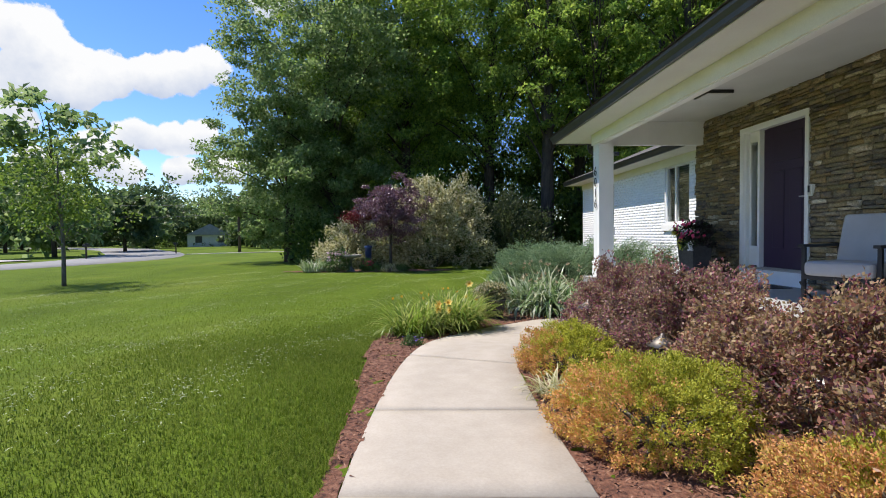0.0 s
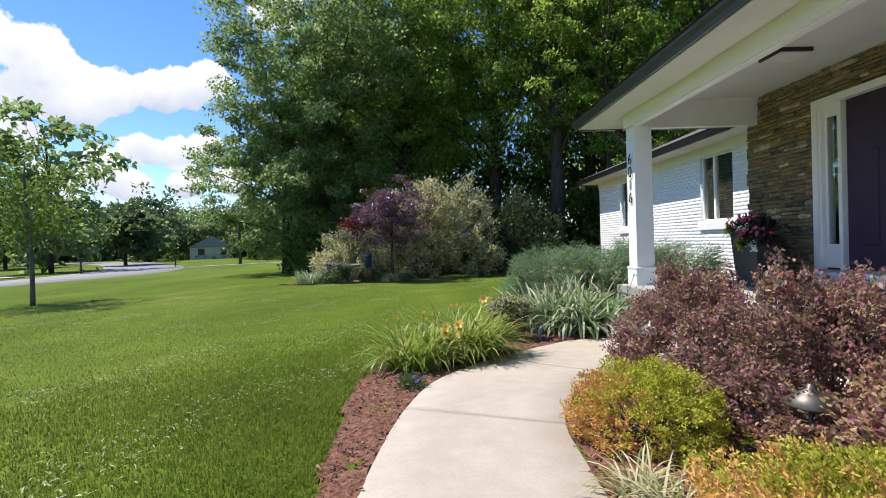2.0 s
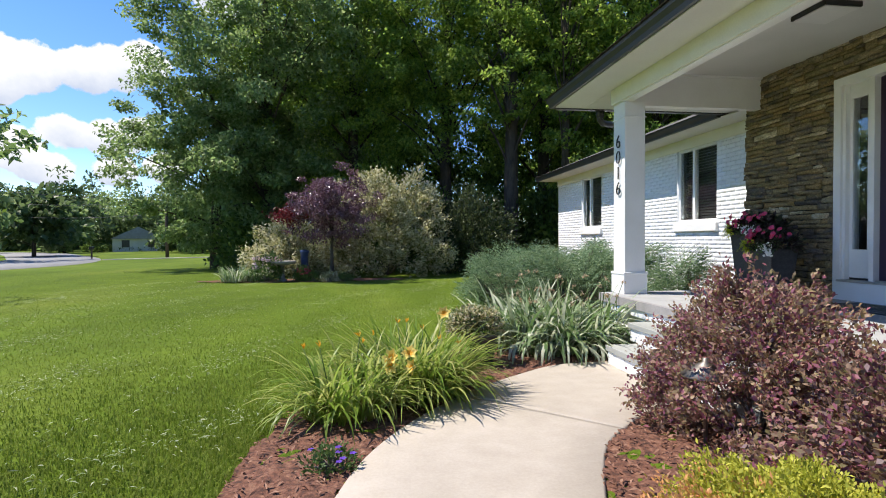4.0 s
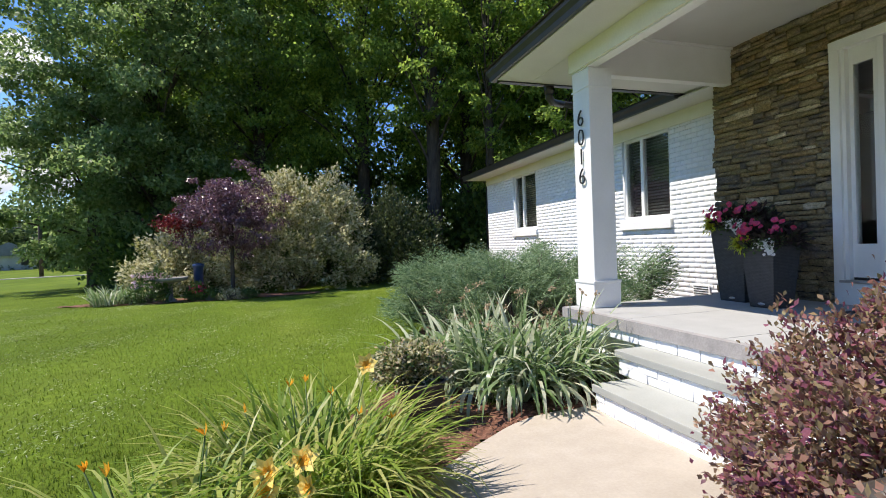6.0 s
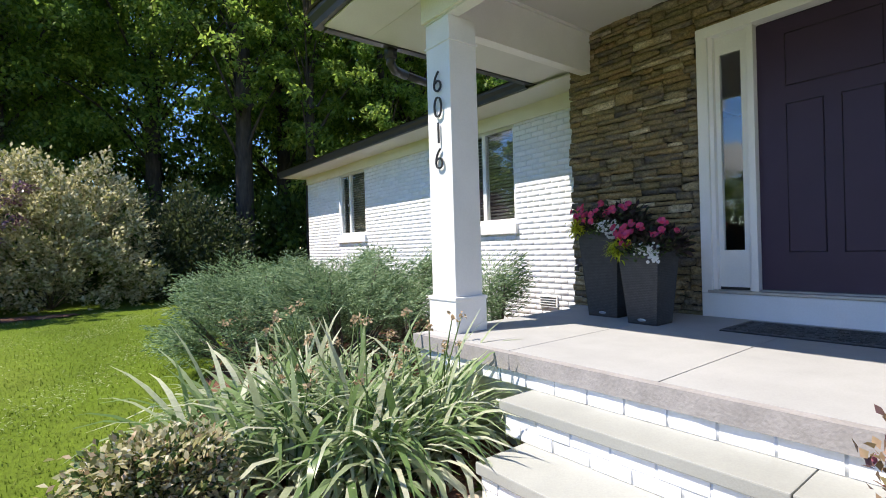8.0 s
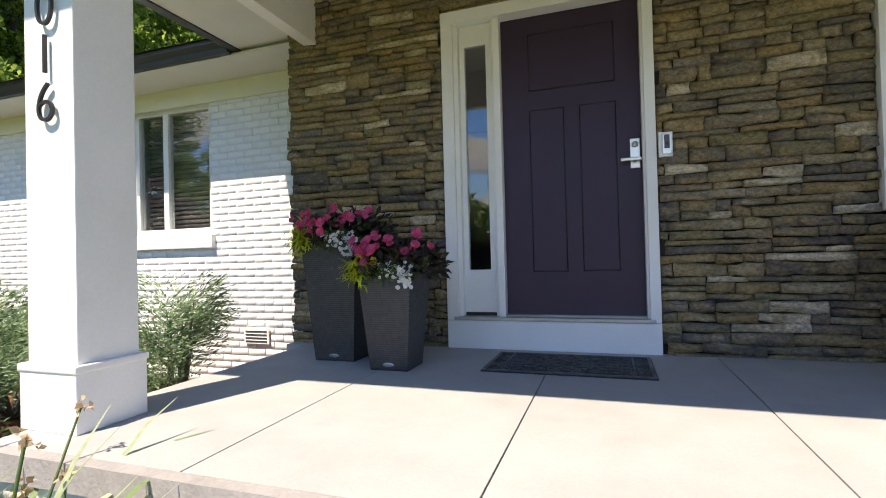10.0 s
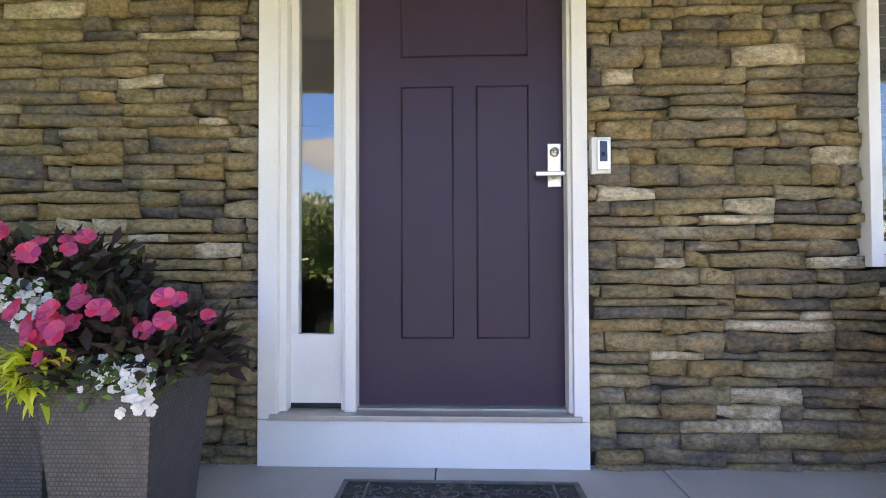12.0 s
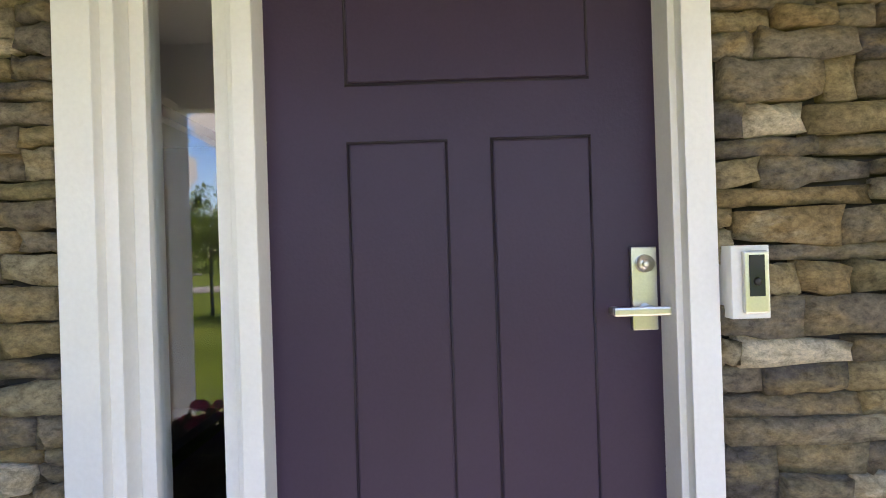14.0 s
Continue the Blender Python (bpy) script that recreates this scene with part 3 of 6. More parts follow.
LEFT_EDGE = [tuple(q[:2] + (q[2:] - q[:2]) * 0.01) for q in ST]
RIGHT_EDGE = [tuple(q[2:] - (q[2:] - q[:2]) * 0.01) for q in ST]
LAWN_EDGE = [tuple(q) for q in catmull([(-0.30, -5), (-0.32, -1), (-0.31, 1.6), (-0.33, 2.6), (-0.37, 3.6), (-0.42, 4.4), (-0.40, 5.2), (-0.25, 6.0), (0.20, 6.8), (0.95, 7.45), (1.5, 8.2), (1.75, 9.1), (2.05, 10.1), (2.6, 11.8), (3.0, 13.6), (3.3, 16.2), (3.6, 18.2)], 6)]
BED_LEFT = LEFT_EDGE + [(2.6, 6.9), (3.08, 6.95), (3.1, 8.3), (5.95, 8.3), (5.95, 16.9), (6, 18.2)] + LAWN_EDGE[::-1]
BED_RIGHT = RIGHT_EDGE + [(2.6, 5.4), (2.6, 4.3), (3.1, 4.2), (3.1, -5)]


def bed(name, poly, step, label, lift=0.012, mat=None):
    poly = np.asarray(poly)
    lo, hi = poly.min(0), poly.max(0)
    xs, ys = np.arange(lo[0] - step, hi[0] + step, step), np.arange(lo[1] - step, hi[1] + step, step)
    X, Y = np.meshgrid(xs, ys, indexing="ij")
    R = rng(5)
    Z = ground(X, Y) + lift + R.normal(0, 0.006, X.shape) + 0.012 * np.sin(X * 9) * np.sin(Y * 8)
    ok = inside(X[:-1, :-1] + step / 2, Y[:-1, :-1] + step / 2, poly)
    i, j = np.nonzero(ok)
    k = i * len(ys) + j
    b = Buf()
    b.add(np.stack([X, Y, Z], -1).reshape(-1, 3), np.stack([k, k + len(ys), k + len(ys) + 1, k + 1], -1))
    o = b.ob(name, mat or MULCH, None, label, True, "structure")
    return tagged(o, category="mulch bed")


bed("mulch_bed", BED_LEFT, 0.05, "red-brown shredded mulch bed along the walk and wing")
bed("mulch_bed", BED_RIGHT, 0.05, "red-brown shredded mulch bed below the porch shrubs")


def chips(poly, n, seed):
    R = rng(seed)
    poly = np.asarray(poly)
    lo, hi = poly.min(0), poly.max(0)
    x, y = R.uniform(lo[0], hi[0], n), R.uniform(lo[1], hi[1], n)
    ok = inside(x, y, poly)
    x, y = x[ok], y[ok]
    m = len(x)
    P = np.stack([x, y, ground(x, y) + 0.014 + R.uniform(0, 0.022, m)], 1)
    az = R.uniform(0, 6.28, m)
    D = unit(np.stack([np.cos(az), np.sin(az), R.normal(0, 0.35, m)], 1))
    N = unit(np.stack([R.normal(0, 0.5, m), R.normal(0, 0.5, m), np.ones(m)], 1))
    b = Buf()
    b.leaves(P, D, N, R.uniform(0.02, 0.06, m), R.uniform(0.006, 0.016, m), 0.25)
    tagged(b.ob("mulch_chips", CHIP, None, "loose shredded bark chips on the bed", kind="stuff"), category="mulch")


NEAR_LEFT = [q for q in BED_LEFT if q[1] < 9.2 and q[0] < 3.2]
chips(NEAR_LEFT, 26000, 11)
chips([q for q in BED_RIGHT if q[1] > -0.6], 9000, 12)

# ---- street ----
road_c = catmull([(-60, -60), (-46, -20), (-36, 5), (-27, 22), (-23.5, 32), (-26.5, 46), (-38, 66), (-60, 92), (-110, 120)], 8)


def ribbon(name, c, width, mat, lift, label, category):
    t = unit(np.gradient(c, axis=0))
    o = np.stack([-t[:, 1], t[:, 0]], 1) * width / 2
    b = Buf()
    rows = []
    for q, e in zip(c, o):
        for u in (-1, -0.98, 0, 0.98, 1):
            x, y = q + e * u
            rows.append((x, y, gz(x, y) + lift - (0.08 if abs(u) == 1 else 0)))
    i, j = np.meshgrid(np.arange(len(c) - 1), np.arange(4), indexing="ij")
    k = i * 5 + j
    b.add(rows, np.stack([k, k + 5, k + 6, k + 1], -1).reshape(-1, 4))
    return tagged(b.ob(name, mat, None, label, True, "structure"), category=category)


ribbon("road", road_c, 7.6, ROAD, 0.05, "curving pale grey asphalt street", "road")
ribbon("driveway", catmull([(-31, 37), (-36, 40), (-47, 43), (-70, 44)], 8), 3.2, DRIVE, 0.075, "pale concrete driveway across the street", "driveway")
ribbon("pavement", catmull([(-25, 52), (-15, 57), (-8, 64), (2, 75)], 8), 1.2, DRIVE, 0.06, "narrow pale concrete footpath across the lawn", "footpath")

# ---- house shell ----
PZ = 0.57
WX, WY0, WY1 = 5.90, 8.25, 16.8       # wing wall plane and its ends
SX = 5.24                              # stone backing plane
win_r = (2.55, 4.40, 1.45, 2.75)       # window beside the door: y0, y1, z0, z1
door_o = (5.61, 6.91, 0.60, 2.90)
W_NEAR, W_FAR = (9.72, 10.80, 1.52, 2.87), (13.90, 15.08, 1.52, 2.87)


def wall_with_holes(name, x0, x1, y0, y1, z0, z1, holes, mat, label):
    """A wall along y, as one mesh of blocks round its openings (y0, y1, z0, z1)."""
    ys = sorted({y0, y1, *[h[0] for h in holes], *[h[1] for h in holes]})
    b = Buf()
    for a, c in zip(ys, ys[1:]):
        hs = [h for h in holes if h[0] <= a and h[1] >= c]
        zs, z = [], z0
        for h in sorted(hs, key=lambda q: q[2]):
            zs.append((z, h[2]))
            z = h[3]
        zs.append((z, z1))
        for p, q in zs:
            if q - p > 1e-4:
                b.box((x0, a, p), (x1, c, q))
    return tagged(b.ob(name, mat, None, label, kind="structure"), category="wall")


wall_front = wall_with_holes("wall_front", SX, SX + 0.25, -8, 8.2, -0.1, 3.34, [win_r, door_o], STONEGAP, "stacked ledgestone wall of the entrance porch")
wall_wing = wall_with_holes("wall_wing", WX, WX + 0.25, WY0 - 0.05, WY1, -0.3, 3.02, [W_NEAR, W_FAR], MORTARW, "white painted brick wall of the house wing")
solid("wall_wing_end", (WX + 0.25, WY1 - 0.25, -0.3), (13, WY1, 3.0), MORTARW, "white painted brick end wall of the wing")
solid("wall_return", (SX + 0.25, 7.95, -0.1), (WX + 0.25, 8.2, 3.0), STONEGAP, "return of the stone wall beside the wing")
solid("wall_back", (12.75, -8, -0.3), (13, WY1 - 0.25, 3.0), SIDING, "plain back wall of the house")
solid("wall_side", (SX + 0.25, -8, -0.3), (12.75, -7.75, 3.0), SIDING, "plain side wall of the house")
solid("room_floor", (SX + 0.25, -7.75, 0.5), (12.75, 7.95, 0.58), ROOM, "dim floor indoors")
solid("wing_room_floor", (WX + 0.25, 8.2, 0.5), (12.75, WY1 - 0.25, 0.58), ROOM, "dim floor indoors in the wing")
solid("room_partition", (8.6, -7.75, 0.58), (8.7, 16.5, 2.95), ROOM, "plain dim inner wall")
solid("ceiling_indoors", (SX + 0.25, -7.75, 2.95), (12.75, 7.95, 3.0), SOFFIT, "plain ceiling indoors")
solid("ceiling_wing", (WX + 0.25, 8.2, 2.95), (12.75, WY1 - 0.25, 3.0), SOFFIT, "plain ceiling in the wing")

# porch floor slab, in panels with saw joints
porch = thing("porch_floor", (4, 6, 0.4), "pale grey poured concrete porch floor with saw-cut joints", "porch floor", kind="structure")
JY = [8.06, 7.13, 6.20, 5.27, 4.34, 3.41, 2.48, 1.55, 0.6, -8]
for a, c in zip(JY, JY[1:]):
    boxpart("panel", (3.085, c + 0.0028, PZ - 0.1), (SX + 0.02, a - 0.0028, PZ), PORCHC, porch, bevel=0.002)
boxpart("panel", (5.10, 8.06, PZ - 0.1), (WX, 8.24, PZ - 0.004), PORCHC, porch, bevel=0.004)
nose = boxbm((3.03, -8, PZ - 0.098), (3.083, 8.06, PZ - 0.001))
bmesh.ops.subdivide_edges(nose, edges=[e for e in nose.edges if abs(e.verts[0].co.y - e.verts[1].co.y) > 1], cuts=260)
R0 = random.Random(3)
for v in nose.verts:
    if v.co.x < 3.04:
        v.co.x += R0.uniform(-0.002, 0.003)
part("nosing", nose, PORCHEDGE, porch, "rough broken concrete edge")
b = Buf()
b.box((3.09, -8, PZ - 0.3), (SX, 8.05, PZ - 0.101))
b.box((3.10, -8, -0.3), (SX, 8.02, PZ - 0.3))
bufpart(b, "foundation", MORTARW, porch, "white painted brick foundation")

# steps
steps = thing("porch_steps", (2.8, 5.6, 0.0), "three low steps with bluestone treads and white brick risers", "steps", kind="structure")
TREADS = [(2.475, 2.83, 4.35, 6.76, 0.205), (2.79, 3.10, 4.30, 6.92, 0.388)]
for x0, x1, y0, y1, z in TREADS:
    for a, c in ((y0, y0 + (y1 - y0) * 0.5), (y0 + (y1 - y0) * 0.5 + 0.004, y1)):
        boxpart("tread", (x0, a, z - 0.055), (x1, c, z), TREAD, steps, bevel=0.006)
R0 = random.Random(8)
for x, y0, y1, z0, z1 in ((2.492, 4.38, 6.74, -0.03, 0.150), (2.807, 4.33, 6.90, 0.205, 0.333), (3.05, -0.0, 8.0, 0.388, 0.470)):
    b = Buf()
    b.box((x + 0.0035, y0, z0), (x + 0.5 if x < 2.9 else x + 0.04, y1, z1))
    bufpart(b, "riser_backing", MORTARW, steps)
    rows = max(1, round((z1 - z0) / 0.068))
    hgt = (z1 - z0) / rows
    for r in range(rows):
        y = y0 + (0.1 if r % 2 else 0.0)
        while y < y1 - 0.03:
            e = min(y + 0.2, y1)
            d = R0.uniform(-0.003, 0.004)
            boxpart("brick", (x + d, y + 0.002, z0 + r * hgt + 0.002), (x + 0.014, e - 0.003, z0 + (r + 1) * hgt - 0.003), BRICKW, steps, bevel=0.003)
            y += 0.205

# ---- roofs, soffits, gutters ----
EX, EY = 2.70, 9.03                    # outer gutter line and end of the porch roof
SZ = 3.09                             # soffit of the porch eave
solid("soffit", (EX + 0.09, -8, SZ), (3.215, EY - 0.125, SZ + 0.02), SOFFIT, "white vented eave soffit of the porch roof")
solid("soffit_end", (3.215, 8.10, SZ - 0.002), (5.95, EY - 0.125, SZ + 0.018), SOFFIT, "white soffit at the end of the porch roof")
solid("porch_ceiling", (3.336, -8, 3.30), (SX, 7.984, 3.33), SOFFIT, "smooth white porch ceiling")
beam = thing("porch_beam", (3.35, 4, 2.9), "painted cream and white beam on the porch posts", "beam", kind="structure")
boxpart("outer_face", (3.205, -8, 2.90), (3.23, 8.09, SZ), CREAM, beam, "cream painted outer face")
boxpart("underside", (3.231, -8, 2.888), (3.335, 8.085, 2.92), WHITE, beam)
boxpart("inner_face", (3.315, -8, 2.921), (3.335, 7.98, 3.30), WHITE, beam)
boxpart("cross_beam", (3.337, 7.985, 2.895), (SX - 0.03, 8.088, 3.33), WHITE, beam)
boxpart("trim", (3.337, 7.96, 3.275), (SX - 0.03, 7.984, 3.30), WHITE, beam)
boxpart("post_block", (3.336, 7.80, 2.886), (3.49, 7.984, 2.92), WHITE, beam)


def gutter_along(a, b_, out, name, label):
    """K-profile gutter from a to b_; out: the horizontal way it faces."""
    a, b_, out = Vector(a), Vector(b_), Vector(out)
    prof = [(0.0, 0.0), (0.075, 0.0), (0.085, 0.045), (0.118, 0.085), (0.122, 0.125), (0.108, 0.128), (0.105, 0.11), (0.0, 0.11)]
    bm = bmesh.new()
    ends = []
    for p in (a, b_):
        ends.append([bm.verts.new(p + out * (u - 0.122) + Vector((0, 0, z))) for u, z in prof])
    for i in range(len(prof)):
        j = (i + 1) % len(prof)
        bm.faces.new((ends[0][i], ends[0][j], ends[1][j], ends[1][i]))
    bm.faces.new(ends[0][::-1])
    bm.faces.new(ends[1])
    bmesh.ops.recalc_face_normals(bm, faces=bm.faces[:])
    o = part(name, bm, GUTTER, None, label)
    return tagged(o, label, "gutter", kind="structure")


gutter_along((EX, -8, 3.10), (EX, EY, 3.10), (-1, 0, 0), "gutter", "dark grey metal gutter along the porch eave")
gutter_along((EX + 0.12, EY, 3.075), (5.42, EY, 3.075), (0, 1, 0), "gutter", "dark grey metal gutter on the porch roof end")
GWX = 5.30
gutter_along((GWX, 8.98, 3.045), (GWX, 17.25, 3.045), (-1, 0, 0), "gutter", "dark grey metal gutter along the wing eave")
gutter_along((GWX + 0.1, 17.25, 3.047), (13.6, 17.25, 3.047), (0, 1, 0), "gutter", "dark grey metal gutter on the wing end")
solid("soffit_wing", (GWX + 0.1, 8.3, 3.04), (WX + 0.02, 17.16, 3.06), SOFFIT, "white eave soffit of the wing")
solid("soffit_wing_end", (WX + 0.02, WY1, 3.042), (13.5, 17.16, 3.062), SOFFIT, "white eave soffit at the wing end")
solid("frieze_board", (WX - 0.03, 8.26, 2.85), (WX - 0.001, WY1, 3.04), CREAM, "cream frieze board under the wing eave")


def hip(name, x0, x1, y0, y1, z, slope, label, ridge_x=None):
    """A hipped roof slab over a rectangle."""
    h = min(x1 - x0, y1 - y0) / 2 * slope
    cx, q = (x0 + x1) / 2, (x1 - x0) / 2
    bm = bmesh.new()
    lo = [bm.verts.new((x, y, z)) for x, y in ((x0, y0), (x1, y0), (x1, y1), (x0, y1))]
    r0, r1 = bm.verts.new((cx, y0 + q, z + h)), bm.verts.new((cx, y1 - q, z + h))
    for f in ((lo[0], lo[1], r0), (lo[1], lo[2], r1, r0), (lo[2], lo[3], r1), (lo[3], lo[0], r0, r1)):
        bm.faces.new(f)
    o = part(name, bm, SHINGLE, None, label)
    return tagged(o, label, "roof", kind="structure")


hip("roof_wing", GWX - 0.03, 13.5, 4.0, 17.2, 3.165, 0.40, "low hipped grey shingle roof of the wing")
hip("roof_main", EX - 0.03, 13.5, -8.4, EY + 0.03, 3.225, 0.36, "low hipped grey shingle roof over the porch")
spout = thing("downspout", (3.5, EY, 3.0), "dark metal gutter outlet and pipe behind the porch roof", "downspout")
b = Buf()
b.box((3.44, EY - 0.10, 2.99), (3.53, EY - 0.02, 3.078))
bufpart(b, "outlet", GUTTER, spout)
b = Buf()
b.tube([(3.485, EY - 0.06, 3.0), (3.50, EY - 0.03, 2.955), (3.58, EY + 0.03, 2.925), (3.75, EY + 0.09, 2.925)], [0.045] * 4, 8)
bufpart(b, "elbow", GUTTER, spout, smooth=True)
b = Buf()
b.tube([(3.72, EY + 0.08, 2.925), (3.95, EY + 0.14, 2.93), (4.15, EY + 0.19, 2.94)], [0.042] * 3, 8)
bufpart(b, "pipe", GUTTER, spout, smooth=True)

# post with base and cap
post = thing("porch_post", (3.365, 7.93, PZ), "square white boxed porch post with plinth", "post")
boxpart("shaft", (3.235, 7.795, PZ + 0.25), (3.495, 8.075, 2.885), WHITE, post, bevel=0.006)
boxpart("plinth", (3.215, 7.775, PZ), (3.515, 8.095, PZ + 0.235), WHITE, post, bevel=0.006)
boxpart("plinth_cap", (3.208, 7.768, PZ + 0.232), (3.522, 8.102, PZ + 0.262), WHITE, post, bevel=0.008)
boxpart("neck_trim", (3.225, 7.785, 2.70), (3.505, 8.085, 2.715), WHITE, post, bevel=0.004)

# ---- entrance ----
FX = 5.19
entry = thing("entrance_door", (5.25, 6.2, PZ), "dark purple panelled front door in white frame with narrow sidelight", "door", kind="structure")
door = part("door_leaf", boxbm((5.297, 5.645, 0.80), (5.34, 6.545, 2.845)), DOORP, entry, "dark purple painted door leaf")
# flat strips round each panel; the groove's shade is only their darker colour
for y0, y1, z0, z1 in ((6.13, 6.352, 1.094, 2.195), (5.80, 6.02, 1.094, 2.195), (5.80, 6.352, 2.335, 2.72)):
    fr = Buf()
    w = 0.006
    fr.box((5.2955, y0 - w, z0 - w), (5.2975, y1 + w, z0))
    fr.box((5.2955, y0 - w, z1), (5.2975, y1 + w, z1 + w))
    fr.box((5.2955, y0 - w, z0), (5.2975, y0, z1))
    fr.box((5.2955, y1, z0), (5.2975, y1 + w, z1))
    bufpart(fr, "panel_groove_shade", DOORSHADE, door, "thin strip round a panel, coloured dark as the shade of a groove")
    boxpart("panel", (5.2905, y0 + 0.002, z0 + 0.002), (5.2968, y1 - 0.002, z1 - 0.002), DOORP, door, bevel=0.003)
boxpart("sweep", (5.293, 5.65, 0.79), (5.30, 6.54, 0.803), GUTTER, door)
# lock plate and lever
boxpart("lock_plate", (5.282, 5.657, 1.748), (5.2965, 5.715, 1.938), NICKEL, door, "satin nickel lock plate", bevel=0.003)
lk = Buf()
lk.tube([(5.284, 5.686, 1.900), (5.268, 5.686, 1.900)], [0.021, 0.019], 20)
lk.tube([(5.268, 5.686, 1.900), (5.264, 5.686, 1.900)], [0.010, 0.010], 16)
bufpart(lk, "lock_cylinder", NICKEL, door, "round keyed cylinder", True)
lv = Buf()
lv.tube([(5.284, 5.688, 1.797), (5.235, 5.688, 1.797)], [0.013, 0.011], 14)
bufpart(lv, "lever_stem", NICKEL, door, smooth=True)
boxpart("lever", (5.226, 5.650, 1.788), (5.238, 5.775, 1.808), NICKEL, door, "straight satin nickel lever", bevel=0.005)
boxpart("lever_return", (5.238, 5.758, 1.789), (5.268, 5.775, 1.807), NICKEL, door, bevel=0.005)
# white frame
boxpart("casing", (FX, 6.870, 0.765), (SX + 0.06, 6.953, 2.93), WHITE, entry, bevel=0.003)
boxpart("casing", (FX, 5.567, 0.765), (SX + 0.06, 5.630, 2.93), WHITE, entry, bevel=0.003)
boxpart("head_casing", (FX - 0.002, 5.565, 2.85), (SX + 0.06, 6.955, 2.935), WHITE, entry, bevel=0.003)
boxpart("jamb", (FX + 0.03, 6.840, 0.79), (5.40, 6.872, 2.86), WHITE, entry, bevel=0.003)
boxpart("jamb", (FX + 0.03, 5.628, 0.79), (5.40, 5.645, 2.86), WHITE, entry, bevel=0.003)
boxpart("mullion", (FX + 0.035, 6.543, 0.785), (5.40, 6.592, 2.86), WHITE, entry, bevel=0.004)
boxpart("mullion_bead", (FX + 0.06, 6.592, 0.785), (5.40, 6.612, 2.86), WHITE, entry, bevel=0.003)
boxpart("sidelight_rail", (5.272, 6.612, 0.812), (5.32, 6.840, 1.110), WHITE, entry, bevel=0.002)
boxpart("sidelight_head", (5.272, 6.612, 2.70), (5.32, 6.840, 2.86), WHITE, entry, bevel=0.002)
boxpart("sidelight_stile", (5.272, 6.806, 1.110), (5.32, 6.840, 2.70), WHITE, entry, bevel=0.002)
boxpart("sidelight_stile", (5.272, 6.612, 1.110), (5.32, 6.650, 2.70), WHITE, entry, bevel=0.002)
pane = boxpart("pane", (5.292, 6.648, 1.105), (5.302, 6.808, 2.705), GLASS, entry, bevel=0)
pane.visible_shadow = False
boxpart("weather_strip", (5.275, 6.612, 0.79), (5.32, 6.84, 0.812), BLACK, entry)
boxpart("threshold", (FX - 0.015, 5.60, 0.765), (5.40, 6.90, 0.788), THRESH, entry, "worn aluminium threshold", bevel=0.004)
boxpart("threshold_lip", (5.25, 5.64, 0.788), (5.292, 6.545, 0.798), THRESH, entry, bevel=0.002)
boxpart("kick_board", (FX, 5.567, PZ), (SX + 0.06, 6.953, 0.763), WHITE, entry, "white painted kick board under the threshold", bevel=0.003)
# doorbell
bell = thing("doorbell", (5.165, 5.43, 1.83), "white video doorbell on a plate set in the stone", "doorbell")
boxpart("back_plate", (5.166, 5.478, 1.785), (5.25, 5.556, 1.935), WHITE, bell, bevel=0.003)
boxpart("housing", (5.154, 5.487, 1.797), (5.166, 5.536, 1.924), NICKEL, bell, "silver housing", bevel=0.004)
boxpart("lens_face", (5.1522, 5.496, 1.832), (5.1548, 5.527, 1.916), DARKGLASS, bell, "dark blue-black lens face", bevel=0.001)
bt = Buf()
bt.tube([(5.153, 5.5115, 1.862), (5.149, 5.5115, 1.862)], [0.009, 0.007], 16)
bufpart(bt, "button", BLACK, bell, smooth=True)

# ---- windows ----
def window(name, x, y0, y1, z0, z1, mull, label, sill=True, blinds=1.0, reveal=0.10):
    w = thing(name, (x, (y0 + y1) / 2, z0), label, "window", kind="structure")
    xf = x + reveal - 0.06
    for a, c in (((xf, y0, z0), (xf + 0.07, y0 + 0.055, z1)), ((xf, y1 - 0.055, z0), (xf + 0.07, y1, z1)),
                 ((xf, y0 + 0.055, z1 - 0.055), (xf + 0.07, y1 - 0.055, z1)), ((xf, y0 + 0.055, z0), (xf + 0.07, y1 - 0.055, z0 + 0.055)),
                 ((xf - 0.004, mull - 0.035, z0 + 0.055), (xf + 0.07, mull + 0.035, z1 - 0.055))):
        boxpart("window_frame", a, c, WHITE, w, bevel=0.004)
    for a, c in ((y0 + 0.055, mull - 0.035), (mull + 0.035, y1 - 0.055)):
        p = boxpart("pane", (xf + 0.03, a, z0 + 0.055), (xf + 0.038, c, z1 - 0.055), GLASS, w, bevel=0)
        p.visible_shadow = False
    if sill:
        boxpart("window_sill", (x - 0.055, y0 - 0.05, z0 - 0.16), (x + 0.10, y1 + 0.05, z0 - 0.02), WHITE, w, "thick white painted sill", bevel=0.008)
    n = int((z1 - z0) * blinds / 0.05)
    for i in range(n):
        z = z1 - 0.06 - i * 0.05
        s = boxbm((-0.022, y0 + 0.06, -0.0012), (0.022, y1 - 0.06, 0.0012))
        bmesh.ops.transform(s, matrix=pose(xf + 0.13, 0, z, 0, 35, 0), verts=s.verts[:])
        part("blind_slat", s, BLIND, w)
    return w


